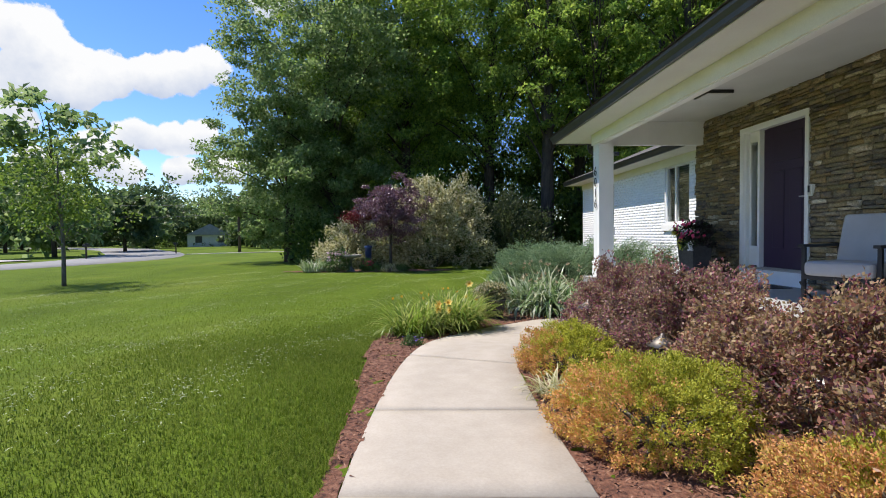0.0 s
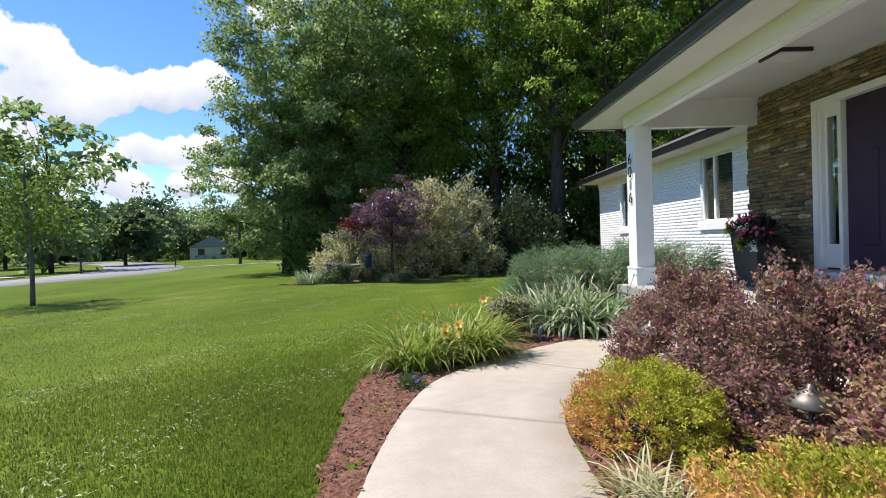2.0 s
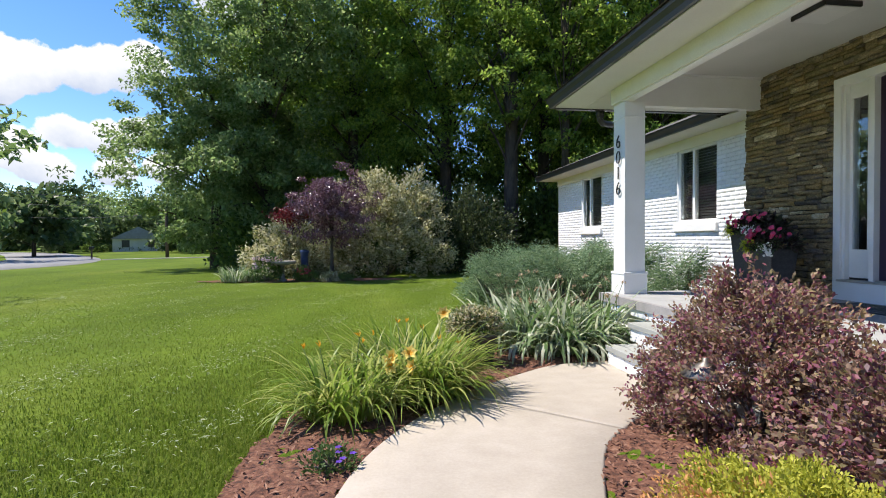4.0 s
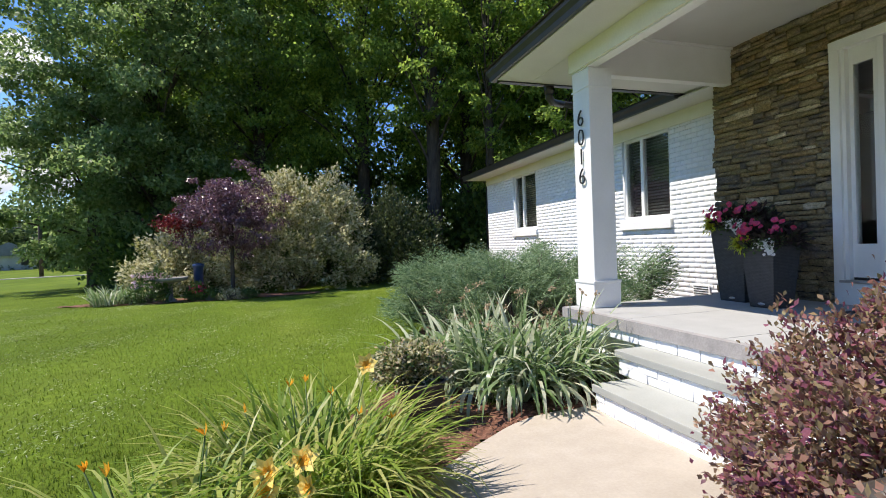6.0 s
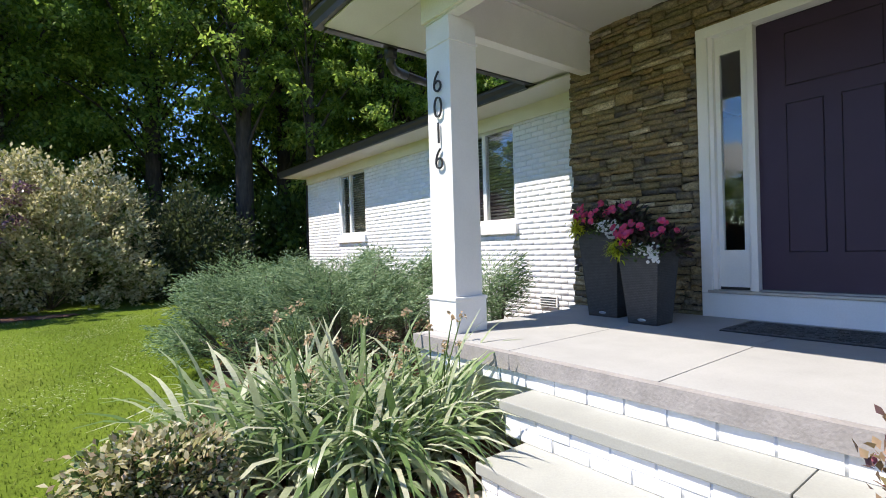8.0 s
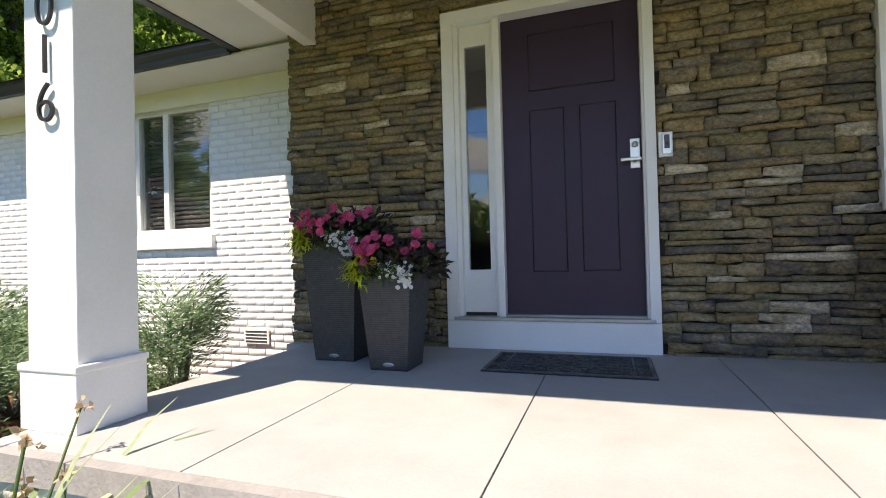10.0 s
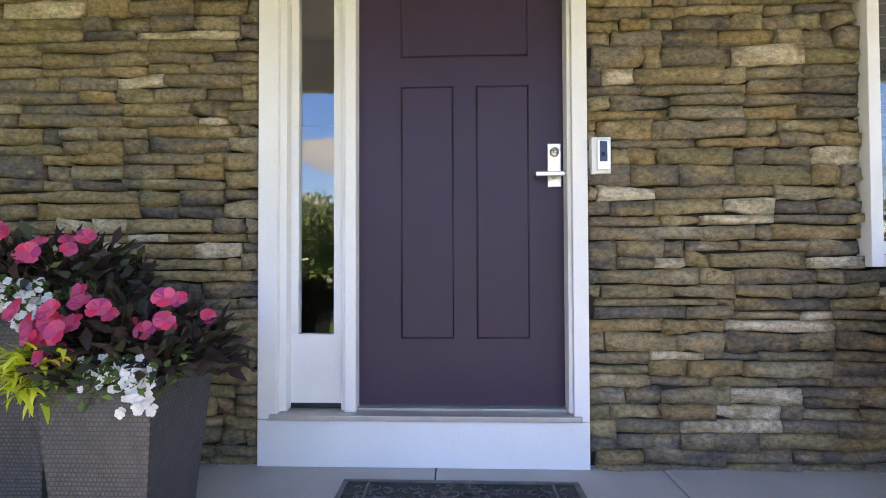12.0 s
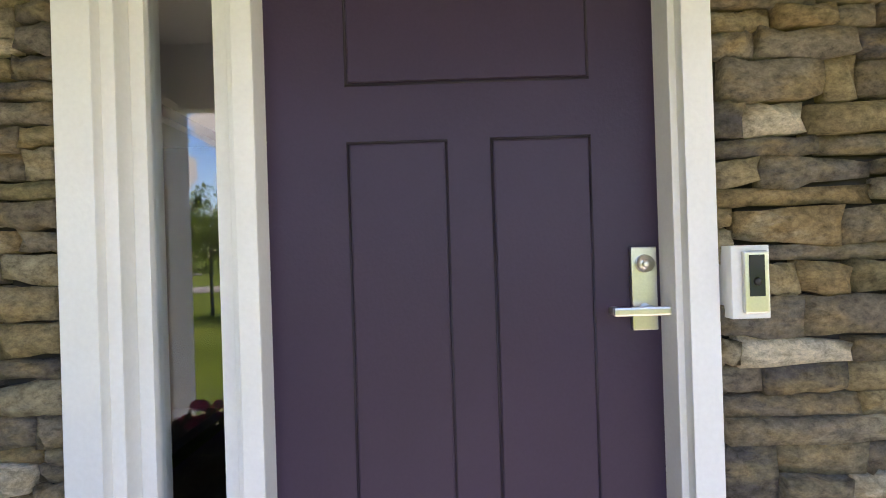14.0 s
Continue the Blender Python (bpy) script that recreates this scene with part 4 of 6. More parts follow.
window("window_1", WX, *W_NEAR, 10.36, "white framed casement window with lowered blind in brick wing")
window("window_2", WX, *W_FAR, 14.62, "white framed casement window with lowered blind near the wing corner")
w3 = window("window_3", SX - 0.06, 2.55, 4.40, 1.45, 2.75, 3.47, "white framed window with half-lowered blind beside the front door", False, 0.62, 0.12)
for a, c in (((SX - 0.075, 4.402, 1.40), (SX + 0.1, 4.45, 2.80)), ((SX - 0.075, 2.50, 1.40), (SX + 0.1, 2.548, 2.80)),
             ((SX - 0.077, 2.548, 1.40), (SX + 0.1, 4.402, 1.448)), ((SX - 0.077, 2.548, 2.752), (SX + 0.1, 4.402, 2.80))):
    boxpart("outer_casing", a, c, WHITE, w3, bevel=0.004)

# ---- plants: builders ----
def stems(b, base, tips, r0, r1, R, sides=5, k=5):
    for t in tips:
        base_j = np.asarray(base) + R.normal(0, r0 * 0.8, 3) * (1, 1, 0)
        mid = base_j + (np.asarray(t) - base_j) * 0.5 + R.normal(0, 0.06, 3) * np.linalg.norm(np.asarray(t) - base_j)
        u = np.linspace(0, 1, k)[:, None]
        pts = (1 - u) ** 2 * base_j + 2 * u * (1 - u) * mid + u * u * np.asarray(t)
        b.tube(pts, np.linspace(r0, r1, k), sides, False)


def dome(R, n, c, rx, ry, h, zmin=0.05):
    """Points over a lumpy dome, most near its surface."""
    d = unit(R.normal(size=(n, 3)))
    d[:, 2] = np.abs(d[:, 2]) * 1.1 + zmin - 0.25 * (R.random(n) < 0.35) * np.abs(d[:, 2])
    d = unit(d)
    lump = 1 + 0.10 * np.sin(d[:, 0] * 7 + c[0] * 3) * np.sin(d[:, 1] * 6 + c[1] * 5) + 0.06 * np.sin(d[:, 2] * 11 + d[:, 0] * 9)
    rad = (1 - 0.42 * R.random(n) ** 2.4) * lump * (1 + 0.13 * (1 - (2 * np.abs(d[:, 2]) - 1) ** 2))
    return np.asarray(c) + d * rad[:, None] * np.array([rx, ry, h]), d


def shrub(name, c, rx, ry, h, label, mat, clumps, per, spread, L, W, seed, category="shrub", group="", up=0.5, tipmat=None, tipfrac=0.0, tipside=None, stem=BARKL, shoot=0.0, heads=0, gather=0.06):
    R = rng(seed)
    z = gz(c[0], c[1])
    c = (c[0], c[1], z)
    e = thing(name, c, label, category, group)
    P, D = dome(R, heads or clumps, c, rx, ry, h)
    if heads:
        k = R.integers(0, heads, clumps)
        P, D = P[k] + R.normal(size=(clumps, 3)) * gather, unit(D[k] + R.normal(size=(clumps, 3)) * 0.35)
    b = Buf()
    stems(b, c, np.asarray(c) + (P[:: max(1, clumps // 26)] - np.asarray(c)) * 0.78, 0.012, 0.004, R)
    bufpart(b, "stem_frame", stem, e, kind="stuff")
    n = clumps * per
    ci = np.repeat(np.arange(clumps), per)
    way = unit(D + np.array([0, 0, up]) + R.normal(size=(clumps, 3)) * 0.35)
    Q = P[ci] + R.normal(size=(n, 3)) * spread + way[ci] * (R.uniform(-0.8, 0.2, n) * shoot)[:, None]
    Q[:, 2] = np.maximum(Q[:, 2], z + 0.03)
    d = unit(D[ci] * 0.8 + np.array([0, 0, up]) + R.normal(size=(n, 3)) * 0.6)
    N = unit(R.normal(size=(n, 3)) + np.array([0, 0, 0.8]))
    Ls, Ws = R.uniform(0.7, 1.25, n) * L, R.uniform(0.7, 1.25, n) * W
    sel = np.zeros(n, bool)
    if tipmat:
        score = R.random(clumps) + (0 if tipside is None else (D @ np.asarray(tipside)) * 0.55)
        sel = (score > np.quantile(score, 1 - tipfrac))[ci]
    for m, s, nm in ((mat, ~sel, "foliage"), (tipmat, sel, "tinted_foliage")):
        if s.any():
            b = Buf()
            b.leaves(Q[s], d[s], N[s], Ls[s], Ws[s])
            bufpart(b, nm, m, e)
    return e


def tree(c, H, rad, bottom, label, mat, clumps, per, leafsize, seed, trunk=0.2, bark=None, name="tree", group="", z=None, lean=(0, 0), squash=1.0, category="tree", spread=0.068):
    R = rng(seed)
    z = gz(c[0], c[1]) - 0.05 if z is None else z
    base = np.array([c[0], c[1], z])
    e = thing(name, base, label, category, group)
    top = base + np.array([lean[0], lean[1], H * 0.86])
    u = np.linspace(0, 1, 9)[:, None]
    bend = np.sin(u * 5 + seed) * 0.02 * H * u
    pts = base + (top - base) * u + bend * np.array([[0.6, 0.5, 0]])
    tb = Buf()
    tb.tube(pts, trunk * (1.12 - u[:, 0]) ** 0.8 + 0.01, 10)
    cc = base + np.array([lean[0], lean[1], (H + bottom) / 2])
    d = unit(R.normal(size=(clumps, 3)))
    az = np.arctan2(d[:, 1], d[:, 0])
    lump = 1 + 0.22 * np.sin(az * 3 + seed) * np.cos(d[:, 2] * 4 + seed * 2) + 0.12 * np.sin(az * 7 + d[:, 2] * 9)
    rr = (R.random(clumps) ** 0.42) * lump
    P = cc + d * rr[:, None] * np.array([rad, rad * squash, (H - bottom) / 2])
    for t in P[:: max(1, clumps // 22)]:
        f = np.clip((t[2] - z) / H * 0.75, 0.15, 0.9)
        s = base + (top - base) * f
        mid = s + (t - s) * 0.5 + np.array([0, 0, 0.06 * H])
        w = np.linspace(0, 1, 5)[:, None]
        tb.tube((1 - w) ** 2 * s + 2 * w * (1 - w) * mid + w * w * t, np.linspace(trunk * 0.2, trunk * 0.04, 5), 6, False)
    bufpart(tb, "trunk", bark or BARK, e, smooth=True)
    n = clumps * per
    ci = np.repeat(np.arange(clumps), per)
    sp = spread * rad * R.uniform(0.6, 1.5, clumps)[ci]
    g = R.normal(size=(n, 3))
    g *= np.minimum(1, 1.7 / (np.linalg.norm(g, axis=1)[:, None] + 1e-9))
    Q = P[ci] + g * sp[:, None] * np.array([1, 1, 0.5])
    dd = unit(R.normal(size=(n, 3)) + np.array([0, 0, -0.35]) + d[ci] * 0.5)
    N = unit(R.normal(size=(n, 3)) * 0.7 + np.array([0, 0, 1.0]))
    b = Buf()
    b.leaves(Q, dd, N, R.uniform(0.7, 1.3, n) * leafsize, R.uniform(0.45, 0.75, n) * leafsize)
    bufpart(b, "crown", mat, e)
    return e


# ---- woods and street trees ----
WOODS = [(-5.2, 28.5, 19, 6.0, 1.0, MAPLE, 500, 140, 0.195), (-0.8, 30, 22, 6.5, 2.0, OAK, 420, 120, 0.185), (4.2, 29, 23, 6.0, 2.5, OAK, 380, 125, 0.185),
         (9.2, 27.5, 22, 5.5, 3.5, OAK, 330, 110, 0.185), (14.5, 25, 21, 6.0, 3.2, OAK, 330, 110, 0.185), (20, 22, 22, 6.5, 4.0, OAK, 240, 100, 0.22),
         (0.5, 37, 24, 7.5, 2.0, OAK, 240, 44, 0.40), (13, 34, 24, 7.0, 2.0, OAK, 220, 44, 0.40),
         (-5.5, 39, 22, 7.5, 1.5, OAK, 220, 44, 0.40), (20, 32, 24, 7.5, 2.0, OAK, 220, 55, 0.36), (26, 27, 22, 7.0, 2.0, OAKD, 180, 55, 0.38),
         (-1, 46, 25, 8, 0.5, OAK, 200, 50, 0.46), (16, 44, 25, 9, 0.5, OAK, 200, 50, 0.46), (25, 40, 25, 9, 0.5, OAK, 180, 50, 0.46), (-4, 48, 22, 9, 0.5, OAK, 180, 50, 0.46), (34, 30, 24, 9, 0.5, OAK, 160, 50, 0.46),
         (-8.0, 29.5, 10.8, 4.9, 0.7, MAPLE, 300, 120, 0.185), (11.2, 21.8, 12, 3.4, 2.0, OAK, 210, 90, 0.18), (15.5, 19.6, 13, 3.6, 2.0, OAK, 210, 90, 0.18)]
for i, (x, y, H, rad, bot, m, cl, per, ls) in enumerate(WOODS):
    lab = "silvery green maple at the edge of the woods" if m is MAPLE else "tall dark green woodland tree behind the garden"
    tree((x, y), H, rad, bot, lab, m, cl, per, ls, 40 + i, 0.33, group="woodland trees")
for i, (x, y, H, r) in enumerate([(6.6, 24.5, 20, 0.34), (8.4, 22.5, 17, 0.20), (12.4, 21.5, 18, 0.24)]):
    tree((x, y), H, 3.6, 5.5, "slender dark woodland trunk with high leafy crown", OAK, 130, 80, 0.19, 80 + i, r, group="woodland trees")
# undergrowth under the woods, the shade there put into its leaf colour
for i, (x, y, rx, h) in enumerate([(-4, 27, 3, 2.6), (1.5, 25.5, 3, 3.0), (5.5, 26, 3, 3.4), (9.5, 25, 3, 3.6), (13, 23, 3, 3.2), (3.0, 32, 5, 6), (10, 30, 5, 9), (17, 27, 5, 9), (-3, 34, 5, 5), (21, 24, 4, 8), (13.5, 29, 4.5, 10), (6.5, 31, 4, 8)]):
    shrub("undergrowth", (x, y), rx, rx * 0.7, h, "woodland undergrowth, its green darkened for the shade below the trees", OAKD, 170, 26, 0.32, 0.26, 0.16, 120 + i, "undergrowth", "woodland undergrowth")

tree((-10.55, 14.3), 4.6, 1.75, 1.35, "young street tree with thin trunk and airy crown", LIME, 100, 34, 0.12, 7, 0.05, BARKL, spread=0.12)
FAR = [(-37, 50, 17, 6.0), (-42, 70, 9, 4.5), (-60, 72, 12, 6), (-72, 90, 14, 8), (-58, 104, 15, 8), (-47, 118, 12, 7), (-40, 112, 9, 5), (-32, 92, 9, 5.0), (-31, 98, 10, 5.5), (-26, 82, 9, 4.5), (-22, 92, 11, 6),
       (-88, 80, 14, 8), (-95, 60, 15, 8), (-70, 50, 14, 7), (-82, 34, 14, 8), (-64, 26, 12, 6), (-75, 8, 14, 8), (-66, -14, 13, 8), (-80, -30, 15, 9), (-70, 130, 16, 10), (-100, 110, 17, 10), (-30, 130, 15, 9), (-14, 115, 15, 9), (-14, 70, 11, 6), (-9, 60, 12, 6), (-60, -45, 14, 8), (-90, 15, 15, 9), (-120, 130, 18, 13), (-95, 145, 18, 13), (-70, 155, 18, 13), (-45, 150, 18, 13), (-20, 145, 18, 13), (-130, 95, 18, 13), (-125, 60, 18, 13), (-120, 25, 18, 13), (5, 120, 18, 13), (-50, 90, 8, 4), (-85, 112, 14, 8)]
for i, (x, y, H, rad) in enumerate(FAR):
    tree((x, y), H, rad, 0.5, "full green neighbourhood tree across the street", FARLEAF if i % 3 else MAPLE, 92, 30, 0.88, 200 + i, 0.22, group="far trees", spread=0.11)

# ---- garden shrubs ----
for i, (x, y, rx, ry, h) in enumerate([(2.34, 4.68, 0.47, 0.60, 0.80), (2.45, 3.50, 0.68, 0.74, 0.80), (2.50, 2.15, 0.72, 0.82, 0.76), (2.45, 0.75, 0.72, 0.85, 0.72)]):
    shrub("loropetalum_shrub", (x, y), rx, ry, h, "purple-brown loropetalum shrub with bronze and olive leaves", LORO if i < 2 else LOROB, (1500, 1700, 1700, 500)[i], (24, 24, 24, 24)[i], 0.016, 0.031, 0.0175, 300 + i, group="loropetalum hedge", up=0.25, shoot=0.13, heads=(150, 190, 200, 110)[i], gather=0.055)
for i, (x, y, rx, ry, h, side) in enumerate([(1.38, 3.45, 0.39, 0.38, 0.40, 0.24), (1.49, 2.05, 0.55, 0.50, 0.46, 0.30), (1.95, 1.05, 0.5, 0.45, 0.36, 0.5)]):
    shrub("golden_cypress", (x, y), rx, ry, h, "golden dwarf cypress shrub with copper tinted outer tips", GOLD, (800, 1400, 900)[i], 33, 0.013, 0.019, 0.009, 320 + i, group="golden shrubs", up=0.25, tipmat=COPPER, tipfrac=side, tipside=(-1.5, 0.2, -0.6), shoot=0.045)


def juniper(c, rx, ry, h, seed, sprays=260):
    """Low spreading juniper: outward, upturned feathery sprays."""
    R = rng(seed)
    z = gz(*c)
    e = thing("juniper", (*c, z), "spreading blue-green juniper with feathery upturned sprays", "shrub", "junipers")
    st, fo = Buf(), Buf()
    limbs = max(10, sprays // 8)
    limb = R.integers(0, limbs, sprays)
    az = R.uniform(0, 6.283, limbs)[limb] + R.normal(0, 0.10, sprays)
    el = R.uniform(0.10, 1.30, limbs)[limb] + R.normal(0, 0.09, sprays)
    f = R.uniform(0.72, 1.06, limbs)[limb] * R.uniform(0.75, 1.05, sprays)
    tip = np.stack([c[0] + np.cos(az) * np.cos(el) * rx * f * 1.05, c[1] + np.sin(az) * np.cos(el) * ry * f * 1.05, z + 0.12 + np.sin(el) * h * f], 1)
    d = unit(np.stack([np.cos(az), np.sin(az), 0.1 + 0.45 * np.sin(el)], 1) + R.normal(0, 0.22, (sprays, 3)))
    for i in range(0, sprays, 9):
        st.tube([(c[0], c[1], z), (c[0] + (tip[i, 0] - c[0]) * 0.5, c[1] + (tip[i, 1] - c[1]) * 0.5, z + (tip[i, 2] - z) * 0.35), tip[i]], [0.022, 0.014, 0.005], 5, False)
    bufpart(st, "branch_frame", BARKL, e, kind="stuff")
    twigs, per = 13, 7
    s = np.repeat(np.arange(sprays), twigs * per)
    q = np.tile(np.repeat(np.arange(twigs), per), sprays)
    n = len(s)
    v = np.tile(np.linspace(0.1, 1, per), sprays * twigs)
    along = 0.12 - 0.46 * q / twigs
    hand = np.where(q % 2, 1.0, -1.0)
    side = unit(np.cross(d, np.array([0, 0, 1.0])) + R.normal(0, 0.25, (sprays, 3)))[s]
    reach = (0.05 + 0.13 * np.sin(np.pi * (0.12 + 0.8 * q / twigs))) * v
    P = tip[s] + d[s] * (along + reach * 0.75)[:, None] + side * (hand * reach)[:, None] + np.array([0, 0, 1.0]) * (0.18 * (along - 0.1) * np.abs(along - 0.1) * 3)[:, None] + R.normal(0, 0.008, (n, 3))
    dd = unit(d[s] + side * (hand * 0.7)[:, None] + R.normal(0, 0.2, (n, 3)))
    fo.leaves(P, dd, unit(R.normal(size=(n, 3)) + np.array([0, 0, 1])), R.uniform(0.035, 0.065, n), R.uniform(0.009, 0.015, n))
    bufpart(fo, "foliage", JUNIPER, e)
    return e


for i, q in enumerate([((2.6, 10.7), 0.85, 1.0, 0.98), ((3.3, 9.7), 0.95, 0.9, 1.02), ((3.4, 11.6), 1.1, 1.1, 1.05), ((4.5, 10.4), 0.9, 1.0, 1.08), ((4.8, 12.6), 1.0, 1.2, 1.05), ((4.75, 9.0), 0.45, 0.45, 0.95)]):
    juniper(*q, 340 + i, 270 if i < 5 else 110)

shrub("variegated_shrub", (0.75, 21.2), 2.5, 1.9, 3.75, "large cream variegated flowering shrub at the lawn's end", VARIEG, 620, 46, 0.085, 0.13, 0.07, 360, stem=BARK, shoot=0.5, up=0.1)
shrub("variegated_shrub", (-2.6, 21.6), 1.9, 1.4, 2.0, "low cream variegated shrub beside the purple tree", VARIEG, 320, 44, 0.085, 0.13, 0.07, 361, stem=BARK, shoot=0.45, up=0.1)
shrub("green_thicket", (4.2, 21.6), 1.6, 1.4, 3.0, "dull green thicket beside the variegated shrub", DULL, 240, 30, 0.18, 0.14, 0.08, 362, stem=BARK)
pt = tree((-1.15, 18.8), 3.6, 1.55, 1.3, "small purple-leaved tree with one red branch", PURPLE, 150, 90, 0.085, 17, 0.05, name="purple_tree", spread=0.085)
R = rng(363)
b = Buf()
n = 800
P = np.array([-2.45, 18.7, 2.05]) + R.normal(size=(n, 3)) * np.array([0.26, 0.2, 0.13])
b.leaves(P, unit(R.normal(size=(n, 3))), unit(R.normal(size=(n, 3)) + [0, 0, 1]), R.uniform(0.06, 0.11, n), 0.05)
bufpart(b, "red_branch", REDLEAF, pt, "bright red leaves on one side branch", kind="stuff")


def strap_clump(name, c, r, n, L, W, lift, droop, mat, label, seed, category, group=""):
    R = rng(seed)
    z = gz(*c)
    e = thing(name, (*c, z), label, category, group)
    rad, az = r * np.sqrt(R.random(n)), R.uniform(0, 6.283, n)
    P = np.stack([c[0] + rad * np.cos(az), c[1] + rad * np.sin(az), np.zeros(n)], 1)
    P[:, 2] = ground(P[:, 0], P[:, 1]) + 0.01
    b = Buf()
    heading = az + R.normal(0, 0.9, n)
    b.straps(P, heading, L * R.uniform(0.6, 1.15, n), W * R.uniform(0.75, 1.25, n), R.uniform(*lift, n), R.uniform(*droop, n), 6)
    bufpart(b, "leaves", mat, e, smooth=True)
    return e, R


def lily_flower(e, p, d, s, R):
    d = Vector(d).normalized()
    q = d.to_track_quat("Z", "Y").to_matrix()
    for m, k, rr, nm in ((PETALY, 6, 1.0, "petals"), (PETALO, 6, 0.45, "throat")):
        b = Buf()
        for i in range(k):
            a = i * 2 * math.pi / k + 0.2
            D = q @ Vector((math.cos(a) * 0.9, math.sin(a) * 0.9, 0.55 if m is PETALY else 0.75))
            N = q @ Vector((-math.cos(a) * 0.5, -math.sin(a) * 0.5, 0.9))
            b.leaves([np.array(p)], [np.array(D.normalized())], [np.array(N.normalized())], s * rr, s * 0.75 * rr, 0.2)
        bufpart(b, nm, m, e)


def daylily(c, r, n, seed, flowers, L=0.58, group="daylilies"):
    e, R = strap_clump("daylily", c, r, n, L, 0.018, (0.7, 1.5), (0.9, 2.4), DAYLILY, "arching green daylily clump with yellow-orange blooms", seed, "flower clump", group)
    z = gz(*c)
    for x, y, h, kind in flowers:
        st = Buf()
        p = (c[0] + x, c[1] + y, z + h)
        st.tube([(c[0] + x * 0.4, c[1] + y * 0.4, z), (c[0] + x * 0.75, c[1] + y * 0.75, z + h * 0.6), p], [0.004, 0.0035, 0.003], 5)
        bufpart(st, "stalk", GREENLEAF, e)
        if kind:
            lily_flower(e, p, (-0.3 + R.normal(0, 0.3), -0.8, 0.35 + R.normal(0, 0.2)), 0.068, R)
        else:
            b = Buf()
            for i in range(4):
                b.leaves([np.array(p)], [np.array(unit(np.array([[R.normal(0, 0.4), R.normal(0, 0.4), 0.8]]))[0])], [np.array([1.0, 0.2, 0])], 0.05, 0.018)
            bufpart(b, "bud", PETALO, e, "closed orange bud")
    return e


daylily((0.04, 5.60), 0.26, 420, 401, [(-0.15, -0.1, 0.50, 0), (0.1, 0.1, 0.52, 0), (-0.28, 0.1, 0.45, 0)])
daylily((0.53, 6.08), 0.36, 1150, 402, [(-0.17, -0.49, 0.43, 1), (-0.18, -0.51, 0.37, 1), (-0.05, -0.50, 0.45, 1), (-0.03, -0.52, 0.36, 1), (0.28, 0.15, 0.62, 1), (-0.1, 0.2, 0.54, 0), (-0.3, 0.1, 0.47, 0), (0.1, 0.1, 0.50, 0), (-0.38, 0.0, 0.43, 0), (0.2, -0.1, 0.46, 0), (-0.02, 0.3, 0.53, 0), (0.35, -0.1, 0.42, 0)], 0.68)

for i, (c, r, n) in enumerate([((2.08, 7.42), 0.32, 270), ((2.45, 7.38), 0.28, 230), ((1.85, 7.95), 0.32, 200), ((2.4, 7.9), 0.34, 240), ((2.85, 7.5), 0.16, 80), ((2.2, 8.4), 0.35, 170)]):
    e, R = strap_clump("iris_clump", c, r, n, 0.78, 0.036, (0.75, 1.52), (0.5, 4.0), IRIS, "bearded iris clump of grey-green sword leaves, past bloom", 420 + i, "iris", "iris clumps")
    for k in range(6):
        st, sp = Buf(), Buf()
        x, y = c[0] + R.normal(0, r * 0.6), c[1] + R.normal(0, r * 0.6)
        z, h = gz(c[0], c[1]), R.uniform(0.5, 0.86)
        st.tube([(x, y, z), (x + 0.02, y, z + h * 0.5), (x + R.normal(0, 0.09), y + R.normal(0, 0.07), z + h)], [0.006, 0.005, 0.004], 5)
        p = st.v[-1][0]
        m = 16
        sp.leaves(p + R.normal(0, 0.012, (m, 3)), unit(R.normal(size=(m, 3)) + [0, 0, -0.3]), unit(R.normal(size=(m, 3))), R.uniform(0.014, 0.032, m), 0.018)
        bufpart(st, "flower_stalk", GREENLEAF, e)
        bufpart(sp, "spent_bloom", SPENT, e, "withered tan iris bloom", kind="stuff")

for i, c in enumerate([(1.06, 2.78), (1.14, 2.62)]):
    strap_clump("liriope_tuft", c, 0.07, 90, 0.28, 0.010, (0.7, 1.4), (0.8, 2.4), VARIEG, "pale striped liriope tuft at the walk's edge", 440 + i, "grass tuft", "liriope tufts")
for i, c in enumerate([(-4.2, 18.6), (-3.6, 18.9)]):
    strap_clump("iris_clump", c, 0.4, 150, 0.6, 0.032, (0.9, 1.5), (0.2, 1.6), IRIS, "distant iris clump in the island bed", 450 + i, "iris", "iris clumps")

# violet bedding plant
e = shrub("bedding_plant", (0.03, 4.66), 0.11, 0.10, 0.09, "small grey-green bedding plant with violet flowers", GREENLEAF, 40, 14, 0.02, 0.025, 0.014, 460, "bedding plant")
R = rng(461)
for k in range(6):
    b = Buf()
    p = np.array([0.03 + R.normal(0, 0.07), 4.62 + R.normal(0, 0.05), gz(0, 4.66) + R.uniform(0.08, 0.13)])
    b.leaves(np.repeat([p], 5, 0), unit(np.stack([np.cos(np.arange(5) * 1.256), np.sin(np.arange(5) * 1.256), np.full(5, 0.3)], 1)), np.repeat([[0, 0, 1.0]], 5, 0), 0.02, 0.018)
    bufpart(b, "flower", VIOLET, e)

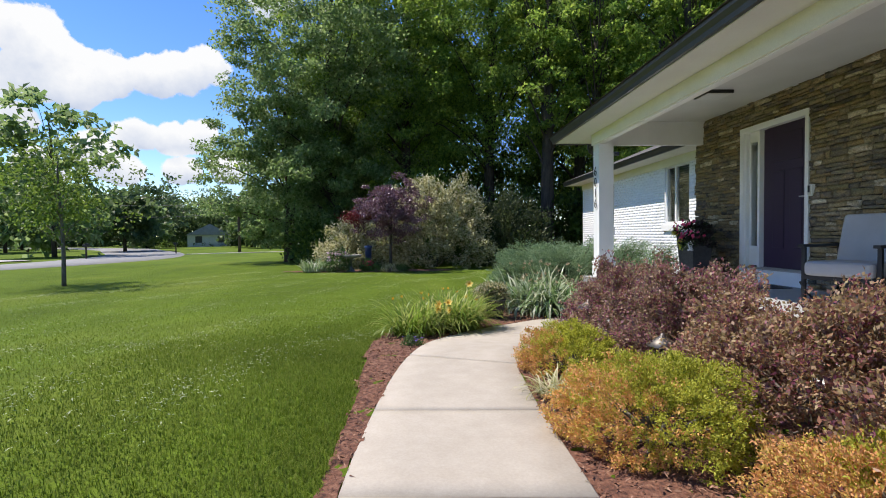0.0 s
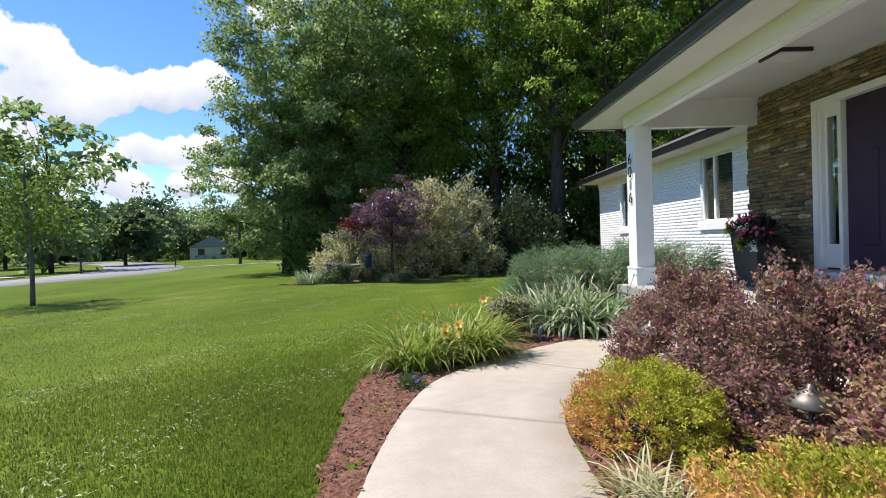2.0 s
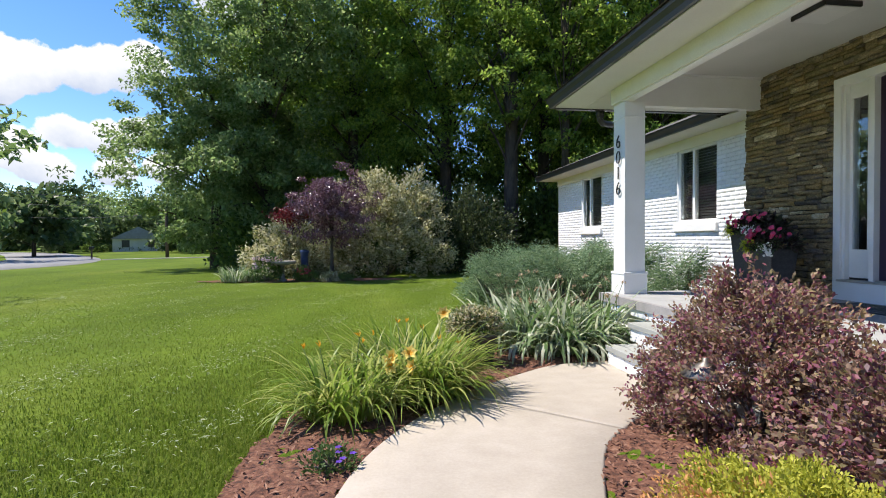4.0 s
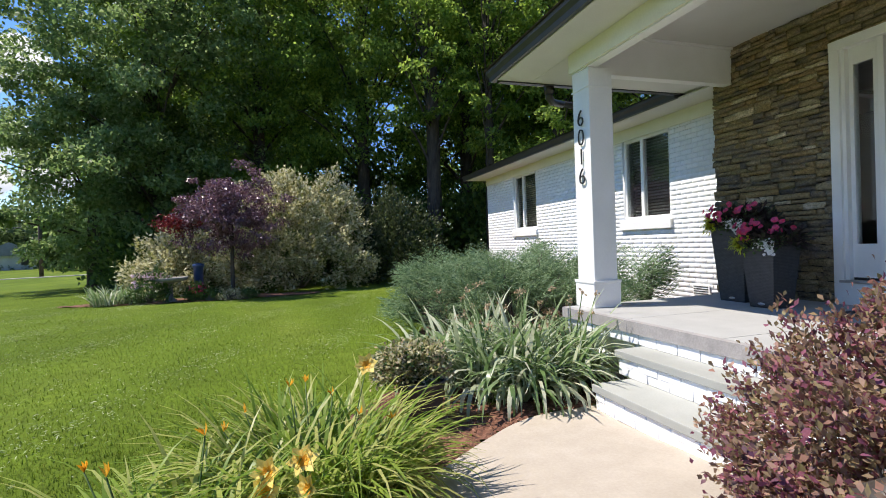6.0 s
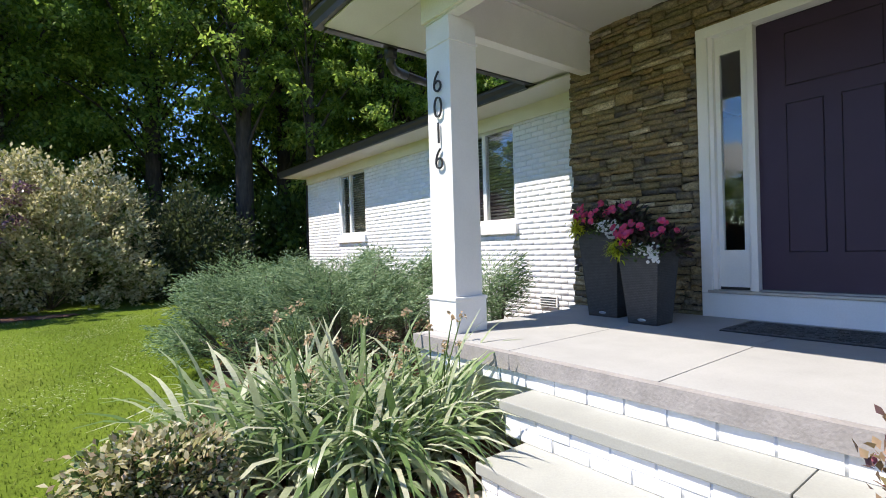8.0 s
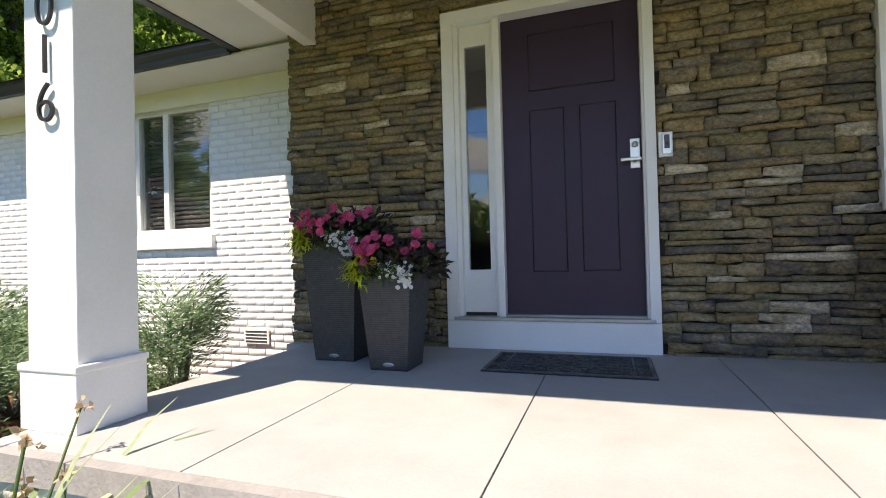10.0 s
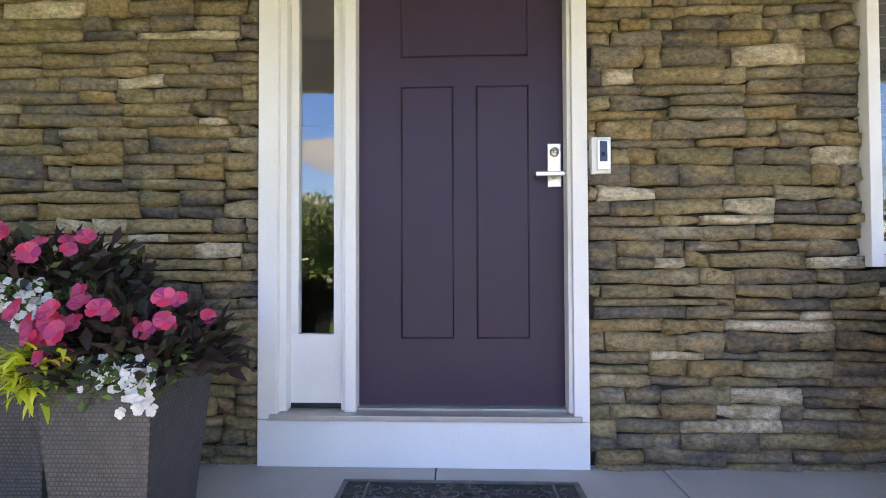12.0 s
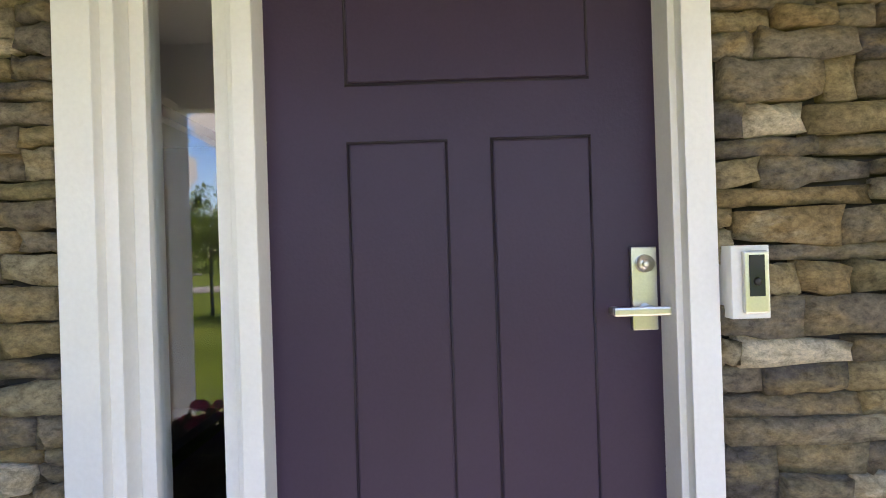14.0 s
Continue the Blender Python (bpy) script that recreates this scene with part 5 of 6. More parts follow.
# bowl planter with pale trailing plant
bz = gz(1.28, 6.98)
bowl = thing("bowl_planter", (1.28, 6.98, bz), "round dark bowl planter filled with pale flowering plant", "planter")
b = Buf()
b.lathe([(0.10, 0.0), (0.115, 0.015), (0.145, 0.16), (0.165, 0.30), (0.175, 0.315), (0.168, 0.322), (0.15, 0.30), (0.0, 0.28)], (1.28, 6.98, bz), 28)
bufpart(b, "bowl", BOWLM, bowl, smooth=True)
R = rng(470)
P, D = dome(R, 300, (1.23, 7.05, bz + 0.33), 0.23, 0.15, 0.19)
P[:, 2] = np.maximum(P[:, 2], bz + 0.32)
for m, q, nm, L in ((VARIEG, 11, "foliage", 0.038), (GREENLEAF, 5, "green_foliage", 0.036), (SPENT, 3, "tan_foliage", 0.03), (WHITEP, 1, "blossom", 0.022)):
    ci = np.repeat(np.arange(300), q)
    b = Buf()
    n = len(ci)
    b.leaves(P[ci] + R.normal(0, 0.03, (n, 3)), unit(D[ci] + R.normal(0, 0.7, (n, 3))), unit(R.normal(size=(n, 3)) + [0, 0, 1]), L, L * 0.55)
    bufpart(b, nm, m, bowl)

# ---- path lights ----
def path_light(c, h):
    z = gz(*c)
    e = thing("path_light", (*c, z), "low garden path light with wide brushed metal hat", "path light", "path lights")
    b = Buf()
    b.tube([(*c, z), (*c, z + h)], [0.011, 0.011], 10)
    bufpart(b, "stake", STEELLAMP, e, smooth=True)
    b = Buf()
    b.lathe([(0.117, h - 0.01), (0.12, h - 0.004), (0.055, h + 0.044), (0.018, h + 0.068), (0.016, h + 0.085), (0.0, h + 0.09)], (*c, z), 28)
    b.lathe([(0.115, h - 0.01), (0.055, h + 0.04), (0.0, h + 0.045)], (*c, z), 28)
    bufpart(b, "hat", STEELLAMP, e, "wide brushed metal hat", True)


path_light((1.95, 4.58), 0.395)
path_light((2.0, 3.02), 0.31)

# ---- porch things ----
def planter(c, wb, wt, h, seed, label):
    e = thing("planter", (*c, PZ), label, "planter", "porch planters")
    R = rng(seed)
    bm = bmesh.new()
    lv = []
    for s, z in ((wb / 2, 0), (wt / 2, h), (wt / 2 - 0.018, h), (wt / 2 - 0.02, h - 0.06)):
        lv.append([bm.verts.new((c[0] + x * s, c[1] + y * s, PZ + z)) for x, y in ((-1, -1), (1, -1), (1, 1), (-1, 1))])
    bm.faces.new(lv[0][::-1])
    for a, q in zip(lv, lv[1:]):
        for i in range(4):
            bm.faces.new((a[i], a[(i + 1) % 4], q[(i + 1) % 4], q[i]))
    bm.faces.new(lv[-1])
    part("pot", bm, BOWLM, e)
    # woven skin: small raised strands in brick bond on the two faces in view
    wv = Buf()
    rows = int(h / 0.0125)
    for face in (0, 1):
        for r in range(1, rows - 1):
            z = h * (r + 0.5) / rows
            s = wb / 2 + (wt - wb) / 2 * z / h
            cols = 22
            for q in range(cols):
                u0 = -1 + 2 * (q + (0.5 if r % 2 else 0)) / cols
                u1 = u0 + 1.7 / cols
                if u1 > 1:
                    continue
                hh, o = h / rows * 0.42, 0.0022
                if face == 0:
                    v = [(c[0] - s, c[1] + u0 * s, z - hh), (c[0] - s, c[1] + u1 * s, z - hh), (c[0] - s, c[1] + u1 * s, z + hh), (c[0] - s, c[1] + u0 * s, z + hh),
                         (c[0] - s - o, c[1] + (u0 + u1) / 2 * s - 0.002, z), (c[0] - s - o, c[1] + (u0 + u1) / 2 * s + 0.002, z)]
                else:
                    v = [(c[0] + u1 * s, c[1] - s, z - hh), (c[0] + u0 * s, c[1] - s, z - hh), (c[0] + u0 * s, c[1] - s, z + hh), (c[0] + u1 * s, c[1] - s, z + hh),
                         (c[0] + (u0 + u1) / 2 * s + 0.002, c[1] - s - o, z), (c[0] + (u0 + u1) / 2 * s - 0.002, c[1] - s - o, z)]
                v = [(x, y, zz + PZ) for x, y, zz in v]
                wv.add(v, [(0, 4, 5, 1), (3, 2, 5, 4)])
                wv.f.append(np.array([(0, 3, 4), (1, 5, 2)]) + wv.n - 6)
    bufpart(wv, "weave", WICKER, e, "charcoal woven resin skin", kind="stuff")
    bd = Buf()
    a = np.linspace(0, 6.283, 24, endpoint=False)
    zc = 0.035
    xs = c[0] - (wb / 2 + (wt - wb) / 2 * zc / h) - 0.005
    rim = [(xs, c[1] + 0.034 * math.cos(t), PZ + zc + 0.012 * math.sin(t)) for t in a]
    bd.add(rim + [(xs + 0.006, y, z) for _, y, z in rim], [(i, i + 24, (i + 1) % 24 + 24, (i + 1) % 24) for i in range(24)])
    bd.f.append(np.array([range(24)]))
    bufpart(bd, "badge", BADGE, e, "small oval silver badge")
    soil = boxpart("soil", (c[0] - wt / 2 + 0.02, c[1] - wt / 2 + 0.02, PZ + h - 0.05), (c[0] + wt / 2 - 0.02, c[1] + wt / 2 - 0.02, PZ + h - 0.025), SOIL, e)
    # bronze foliage, chartreuse vine, pink and white blooms
    top = np.array([c[0], c[1], PZ + h])
    k = wt / 0.3
    P, D = dome(R, 150, top + [0.02, -0.02, -0.02], 0.18 * k, 0.22 * k, 0.17)
    ci = np.repeat(np.arange(150), 5)
    n = len(ci)
    b = Buf()
    b.leaves(P[ci] + R.normal(0, 0.02, (n, 3)), unit(D[ci] + R.normal(0, 0.6, (n, 3))), unit(R.normal(size=(n, 3)) + [0, 0, 1]), R.uniform(0.05, 0.095, n), R.uniform(0.02, 0.034, n))
    bufpart(b, "bronze_foliage", DARKLEAF, e)
    q = 240
    b = Buf()
    b.leaves(top + [-0.15 * k, -0.03 * k, 0.01] + R.normal(size=(q, 3)) * [0.022, 0.085 * k, 0.03], unit(R.normal(size=(q, 3)) + [-0.5, 0, 0.3]), unit(R.normal(size=(q, 3)) + [-0.6, 0, 1]), 0.034, 0.017)
    bufpart(b, "green_foliage", GREENLEAF, e)
    m = 190
    cv = top + np.array([-0.13 * k, 0.14 * k, 0.015])
    az = R.uniform(1.2, 4.6, m)
    b = Buf()
    b.straps(cv + R.normal(0, 0.03, (m, 3)), az, R.uniform(0.07, 0.125, m), R.uniform(0.012, 0.02, m), R.uniform(-0.1, 1.1, m), R.uniform(0.5, 1.9, m), 5)
    bufpart(b, "chartreuse_foliage", CHART, e, "chartreuse sweet potato leaves")
    for nm, mt, cen, sp, cnt, sz, pet in (("pink_bloom", PINK, top + [-0.18 * k, 0.08 * k, 0.115], (0.025 * k, 0.05 * k, 0.03), 15, 0.031, 5), ("pink_bloom", PINK, top + [-0.11 * k, -0.03 * k, 0.165], (0.06 * k, 0.115 * k, 0.035), 17, 0.029, 5),
                                     ("white_bloom", WHITEP, top + [-0.155 * k, -0.06 * k, 0.02], (0.018, 0.05 * k, 0.025), 56, 0.0125, 5), ("white_bloom", WHITEP, top + [-0.17 * k, -0.125 * k, -0.02], (0.016, 0.025 * k, 0.035), 36, 0.0125, 5)):
        cc = np.asarray(cen) + np.clip(R.normal(size=(cnt, 3)), -1.6, 1.6) * np.asarray(sp)
        for q in cc:
            d = unit(np.array([q - (top + [0.05, 0, -0.02])]) + R.normal(0, 0.05, (1, 3)))[0]
            d = unit(np.array([d + np.array([-0.5, 0, 0.1])]))[0]
            u = unit(np.cross([d], [[0, 0, 1.0]]))[0]
            w = np.cross(d, u)
            a = np.arange(pet) * 2 * np.pi / pet + R.uniform(0, 6)
            D = unit(np.cos(a)[:, None] * u + np.sin(a)[:, None] * w + d * 0.25)
            b = Buf()
            s = sz * R.uniform(0.8, 1.2)
            b.petals(np.repeat([q], pet, 0), unit(D + R.normal(0, 0.12, (pet, 3))), np.repeat([d], pet, 0), s, s * (1.15 if sz > 0.02 else 1.0), 0.12)
            bufpart(b, nm, mt, e)
    return e


planter((4.755, 7.52), 0.275, 0.385, 0.745, 501, "tall charcoal wicker planter with pink and white blooms")
planter((4.565, 7.065), 0.23, 0.325, 0.555, 502, "shorter charcoal wicker planter with pink and white blooms")

mat_e = thing("door_mat", (4.76, 6.09, PZ), "black rubber door mat with raised scroll pattern", "door mat")
boxpart("base", (4.545, 5.645, PZ), (5.06, 6.555, PZ + 0.008), RUBBER, mat_e, bevel=0.003)
b = Buf()
for x0, y0, x1, y1 in ((4.55, 5.65, 4.57, 6.55), (5.035, 5.65, 5.055, 6.55), (4.57, 5.65, 5.035, 5.67), (4.57, 6.53, 5.035, 6.55), (4.575, 5.745, 5.03, 5.755), (4.575, 6.445, 5.03, 6.455)):
    b.box((x0, y0, PZ + 0.008), (x1, y1, PZ + 0.013))
R = rng(510)
for k in range(120):
    x, y, a = R.uniform(4.80, 5.01), R.uniform(6.11, 6.51), R.uniform(0, 6.28)
    t = np.linspace(0, R.uniform(1.5, 4.6), 7)
    rr = R.uniform(0.012, 0.034) * (1 - t / 7)
    w = R.uniform(0.002, 0.0045) * np.sin(np.linspace(0.35, 2.9, 7))
    u, v = x + rr * np.cos(t + a), y + rr * np.sin(t + a)
    for mx in (1, -1):
        for my in (1, -1):
            b.tube(np.stack([4.8025 + mx * (u - 4.8025), 6.10 + my * (v - 6.10), np.full(7, PZ + 0.0095)], 1), w, 4, False)
bufpart(b, "scroll_relief", SCROLL, mat_e, "raised grey scroll relief", kind="stuff")

# ceiling light
cl = thing("ceiling_light", (4.3, 6.2, 3.30), "flat square flush light on the porch ceiling", "ceiling light")
boxpart("frame", (4.12, 6.02, 3.255), (4.49, 6.38, 3.30), BLACK, cl, bevel=0.004)
boxpart("diffuser", (4.135, 6.035, 3.245), (4.475, 6.365, 3.256), LIT, cl, "white frosted panel", bevel=0.004)

# foundation vent on the wing
vt = thing("foundation_vent", (WX, 9.17, 0.47), "white louvred foundation vent low in brick wall", "vent")
boxpart("frame", (WX - 0.03, 9.02, 0.40), (WX - 0.012, 9.31, 0.55), WHITE, vt)
for i in range(4):
    boxpart("louvre", (WX - 0.036, 9.04, 0.42 + i * 0.032), (WX - 0.029, 9.29, 0.432 + i * 0.032), GUTTER, vt, bevel=0)

# house number
def digit(ch, zc):
    cu = bpy.data.curves.new("digit", "FONT")
    cu.body, cu.size, cu.extrude, cu.offset, cu.align_x = ch, 0.235, 0.006, -0.0055, "CENTER"
    tmp = bpy.data.objects.new("digit", cu)
    me = bpy.data.meshes.new_from_object(tmp)
    bpy.data.objects.remove(tmp)
    me.materials.append(BLACK)
    o = new("digit", me)
    o.matrix_world = pose(3.217, 7.925, zc, 90, 0, -90)
    return o


num = thing("house_number", (3.22, 7.925, 2.14), "black metal house number 6016 set vertically on post", "house number")
for ch, z in zip("6016", (2.345, 2.155, 1.965, 1.775)):
    hold(digit(ch, z), num)

# armchair
def armchair(c, yaw):
    e = thing("patio_armchair", (0, 0, 0), "dark metal patio armchair with grey cushions", "chair")
    def bx(nm, a, q, m, lab="", bev=0.004, rot=0.0, piv=(0, 0, 0)):
        bm = boxbm(a, q)
        if bev:
            bmesh.ops.bevel(bm, geom=bm.edges[:], offset=bev, segments=3, affect="EDGES", profile=0.6)
        bmesh.ops.transform(bm, matrix=Matrix.Translation(piv) @ Matrix.Rotation(rot, 4, "Y") @ Matrix.Translation([-q_ for q_ in piv]), verts=bm.verts[:])
        return part(nm, bm, m, e, lab)
    for x in (-0.30, 0.30):
        for y in (-0.33, 0.33):
            bx("leg", (x - 0.018, y - 0.018, 0), (x + 0.018, y + 0.018, 0.60), BLACK)
    for y in (-0.33, 0.33):
        bx("arm", (-0.36, y - 0.03, 0.60), (0.34, y + 0.03, 0.63), BLACK)
    bx("seat_frame", (-0.32, -0.33, 0.27), (0.32, 0.33, 0.31), BLACK)
    bx("back_frame", (0.28, -0.31, 0.3), (0.31, 0.31, 0.85), BLACK, rot=0.28, piv=(0.29, 0, 0.3))
    bx("seat_cushion", (-0.37, -0.30, 0.31), (0.30, 0.30, 0.46), CUSHION, "grey seat cushion", 0.05)
    bx("back_cushion", (0.13, -0.29, 0.42), (0.26, 0.29, 0.95), CUSHION, "grey back cushion", 0.05, 0.28, (0.2, 0, 0.42))
    for y in (-0.33, 0.33):
        rk = Buf()
        t = np.linspace(-0.36, 0.36, 9)
        rk.tube(np.stack([t, np.full(9, y), 0.02 + 0.18 * (1 - (t / 0.36) ** 2) * 0 + 0.22 * (t / 0.36) ** 2], 1), np.full(9, 0.012), 6)
        bufpart(rk, "side_rail", BLACK, e)
    e.matrix_basis = pose(*c, PZ, 0, 0, yaw)
    return e


armchair((4.52, 4.08), 20)

# ---- island bed things ----
ib = [(x, y) for x, y in zip(-2.0 + 3.4 * np.cos(np.linspace(0, 6.28, 40)), 18.9 + 0.75 * np.sin(np.linspace(0, 6.28, 40)))]
bed("island_bed", ib, 0.12, "thin mulch strip of the island bed", 0.02)
bbz = gz(-2.7, 18.6)
bath = thing("bird_bath", (-2.7, 18.6, bbz), "small stone bird bath in the island bed", "bird bath")
b = Buf()
b.lathe([(0.16, 0), (0.15, 0.05), (0.06, 0.12), (0.05, 0.45), (0.09, 0.52)], (-2.7, 18.6, bbz), 18)
bufpart(b, "pedestal", STONEGREY, bath, smooth=True)
b = Buf()
b.lathe([(0.09, 0.52), (0.40, 0.58), (0.45, 0.66), (0.42, 0.665), (0.3, 0.60), (0, 0.59)], (-2.7, 18.6, bbz), 24)
bufpart(b, "basin", STONEGREY, bath, smooth=True)
b = Buf()
b.lathe([(0.09, 0.0), (0.12, 0.04), (0.13, 0.9), (0.15, 0.92), (0.15, 1.0), (0.02, 1.03)], (-2.05, 18.9, gz(-2.05, 18.9)), 16)
tagged(b.ob("garden_urn", BLUE, None, "slim dark blue glazed garden pillar", True), category="urn")
for i, (x, y, m, s) in enumerate([(-3.15, 18.5, PALEPINK, 0.42), (-2.0, 18.45, PINK, 0.2)]):
    e = shrub("peony", (x, y), s, s * 0.8, s * 2.0, "low flowering plant with pink blooms in island bed", GREENLEAF, 70, 22, 0.07, 0.08, 0.045, 520 + i, "flowering plant")
    R = rng(530 + i)
    P, D = dome(R, 40, (x, y, gz(x, y) + s * 0.7), s, s * 0.8, s * 1.3, 0.3)
    b = Buf()
    ci = np.repeat(np.arange(40), 10)
    n = len(ci)
    b.leaves(P[ci] + R.normal(0, 0.02, (n, 3)), unit(D[ci] + R.normal(0, 0.7, (n, 3))), unit(R.normal(size=(n, 3))), 0.07, 0.06)
    bufpart(b, "blossoms", m, e)
for i, (x, y, s) in enumerate([(-1.7, 18.3, 0.22), (-1.2, 18.25, 0.25), (-0.7, 18.4, 0.2)]):
    shrub("low_perennial", (x, y), s, s, s * 1.1, "low grey-green perennial in the island bed", VARIEG if i == 1 else GREENLEAF, 40, 14, 0.05, 0.06, 0.03, 540 + i, "perennial", "island perennials")

# ---- street furniture and far buildings ----
def pole(x, y, h, name="utility_pole", arm=True):
    z = gz(x, y)
    e = thing(name, (x, y, z), "dark wooden utility pole by the street", "utility pole", "utility poles")
    b = Buf()
    b.tube([(x, y, z - 0.1), (x, y, z + h)], [0.17, 0.12], 10)
    bufpart(b, "shaft", WOODPOLE, e, smooth=True)
    if arm:
        boxpart("crossarm", (x - 1.1, y - 0.06, z + h - 0.7), (x + 1.1, y + 0.06, z + h - 0.56), WOODPOLE, e)
    return (x, y, z + h - 0.6)


tops = [pole(-20.8, 55.8, 6.4, arm=False), pole(-60, 76, 9.0), pole(-75, 100, 9.0)]
tops.append((-110, 20, 9.0))


def wire(a, b_, sag):
    t = np.linspace(0, 1, 16)[:, None]
    p = np.asarray(a) * (1 - t) + np.asarray(b_) * t
    p[:, 2] -= (4 * sag * t * (1 - t))[:, 0]
    b = Buf()
    b.tube(p, np.full(16, 0.02), 4, False)
    tagged(b.ob("power_line", BLACK, None, "thin black overhead power line"), category="cable", group="power lines")


wire(tops[0], tops[1], 0.9)
wire((tops[0][0], tops[0][1], tops[0][2] - 1.2), (tops[1][0], tops[1][1], tops[1][2] - 1.4), 1.1)
wire(tops[1], tops[2], 0.8)
wire(tops[0], (-70, 30, 10.5), 1.2)


def mailbox(x, y):
    z = gz(x, y)
    e = thing("mailbox", (x, y, z), "dark kerbside mailbox on a post", "mailbox", "mailboxes")
    boxpart("post", (x - 0.05, y - 0.05, z), (x + 0.05, y + 0.05, z + 1.0), WOODPOLE, e)
    boxpart("box", (x - 0.13, y - 0.28, z + 1.0), (x + 0.13, y + 0.28, z + 1.28), BLACK, e, bevel=0.05)


mailbox(-27.5, 40.5)
mailbox(-28, 56)


def far_house(c, w, d, h, rot, label):
    e = thing("house", (0, 0, 0), label, "house", "far houses")
    bm = boxbm((-w / 2, -d / 2, 0), (w / 2, d / 2, h))
    part("wall", bm, SIDING, e)
    bm = bmesh.new()
    o = 0.4
    a = [bm.verts.new(q) for q in ((-w / 2 - o, -d / 2 - o, h), (w / 2 + o, -d / 2 - o, h), (w / 2 + o, d / 2 + o, h), (-w / 2 - o, d / 2 + o, h))]
    r = [bm.verts.new((0, -d / 2 - o, h + w * 0.28)), bm.verts.new((0, d / 2 + o, h + w * 0.28))]
    for f in ((a[0], a[1], r[0]), (a[1], a[2], r[1], r[0]), (a[2], a[3], r[1]), (a[3], a[0], r[0], r[1]), a[::-1]):
        bm.faces.new(f)
    part("roof", bm, FARROOF, e)
    for x in (-w / 4, w / 4):
        p = boxpart("window", (x - 0.6, -d / 2 - 0.05, 0.9), (x + 0.6, -d / 2, 2.2), GUTTER, e)
    e.matrix_basis = pose(c[0], c[1], gz(*c) - 0.1, 0, 0, rot)


for i in range(16):
    shrub("far_thicket", (-150 + i * 11, 128 + 12 * math.sin(i * 1.7)), 8, 5, 9.5, "distant green thicket beyond the houses", FARLEAF, 110, 26, 0.8, 1.15, 0.7, 580 + i, "thicket", "far thickets")
far_house((-45, 104), 8, 11, 2.4, 25, "small white house with grey roof across the street")
far_house((-98, 96), 14, 10, 4.5, -20, "pale house half hidden by trees up the street")
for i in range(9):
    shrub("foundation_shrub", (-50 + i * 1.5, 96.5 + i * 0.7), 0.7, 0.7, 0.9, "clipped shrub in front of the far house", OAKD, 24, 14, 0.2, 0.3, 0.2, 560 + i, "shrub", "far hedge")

# ---- grass ----
def grass(name, count, r0, r1, seed, label, fine):
    """Blades scattered about the walk, thinner and smaller near it, coarser and sparser further off."""
    R = rng(seed)
    u = R.random(count)
    e = 0.45
    r = (u * (r1 ** e - r0 ** e) + r0 ** e) ** (1 / e)
    az0 = R.uniform(0.35 * np.pi, 1.12 * np.pi, count)
    c = R.random(count)
    x, y = 0.2 + r * np.cos(az0), -0.6 + 6.0 * c + r * np.sin(az0)
    ok = ~inside(x, y, BED_LEFT) & ~inside(x, y, LEFT_EDGE + RIGHT_EDGE[::-1]) & (x < 4)
    x, y, r = x[ok], y[ok], r[ok]
    edge = np.array(LAWN_EDGE)
    ok = x < np.interp(y, edge[:, 1], edge[:, 0], left=-0.3, right=9.0)
    x, y, r = x[ok], y[ok], r[ok]
    n = len(x)
    az = R.uniform(0, 6.283, n)
    h = np.stack([np.cos(az), np.sin(az), np.zeros(n)], 1)
    s = np.stack([-np.sin(az), np.cos(az), np.zeros(n)], 1)
    P = np.stack([x, y, ground(x, y) - 0.004], 1)
    Ls = np.clip(0.034 - 0.0006 * r, 0.02, 1) * R.uniform(0.6, 1.35, n)
    Ws = 0.003 * (1 + 0.30 * r) * R.uniform(0.7, 1.3, n)
    lean = R.uniform(0.1, 0.9, n)
    up = np.array([0, 0, 1.0])
    tip = P + h * (Ls * lean)[:, None] + up * (Ls * (1.05 - 0.45 * lean))[:, None]
    b = Buf()
    if fine:
        mid = P + h * (Ls * lean * 0.35)[:, None] + up * (Ls * 0.62)[:, None]
        v = np.stack([P - s * (Ws / 2)[:, None], P + s * (Ws / 2)[:, None], mid + s * (Ws * 0.42)[:, None], tip, mid - s * (Ws * 0.42)[:, None]], 1)
        i = np.arange(n)[:, None] * 5
        b.add(v.reshape(-1, 3), i + np.array([[0, 1, 2, 4]]))
        b.f.append(i + np.array([[4, 2, 3]]))
    else:
        v = np.stack([P - s * (Ws / 2)[:, None], P + s * (Ws / 2)[:, None], tip], 1)
        b.add(v.reshape(-1, 3), np.arange(n)[:, None] * 3 + np.array([[0, 1, 2]]))
    tagged(b.ob(name, GRASS, None, label, kind="stuff"), category="grass")


grass("grass", 180000, 0.35, 3.2, 601, "short mown lawn grass beside the walk", True)
grass("grass", 270000, 3.0, 30.0, 602, "short mown lawn grass further from the walk", False)

# pale dry clippings left in rows by the mower
R = rng(610)
n = 52000
row = R.integers(-1, 9, n)
yy = R.uniform(2.0, 19.0, n)
xx = 0.9 - 1.15 * row - 3.4 + 0.36 * (yy - 4) + R.normal(0, 0.24, n) + 0.12 * np.sin(yy * 1.3 + row)
keep = (np.sin(yy * 0.9 + row * 2.1) + 0.6 * np.sin(yy * 2.7 + row) + R.normal(0, 0.7, n) > 0.6)
keep |= R.random(n) < 0.12
edge = np.array(LAWN_EDGE)
keep &= (xx < np.interp(yy, edge[:, 1], edge[:, 0], left=-0.3, right=9.0) - 0.1) & (xx > -14) & ~inside(xx, yy, BED_LEFT)
xx, yy = xx[keep], yy[keep]
n = len(xx)
b = Buf()
az = R.uniform(0, 6.283, n)
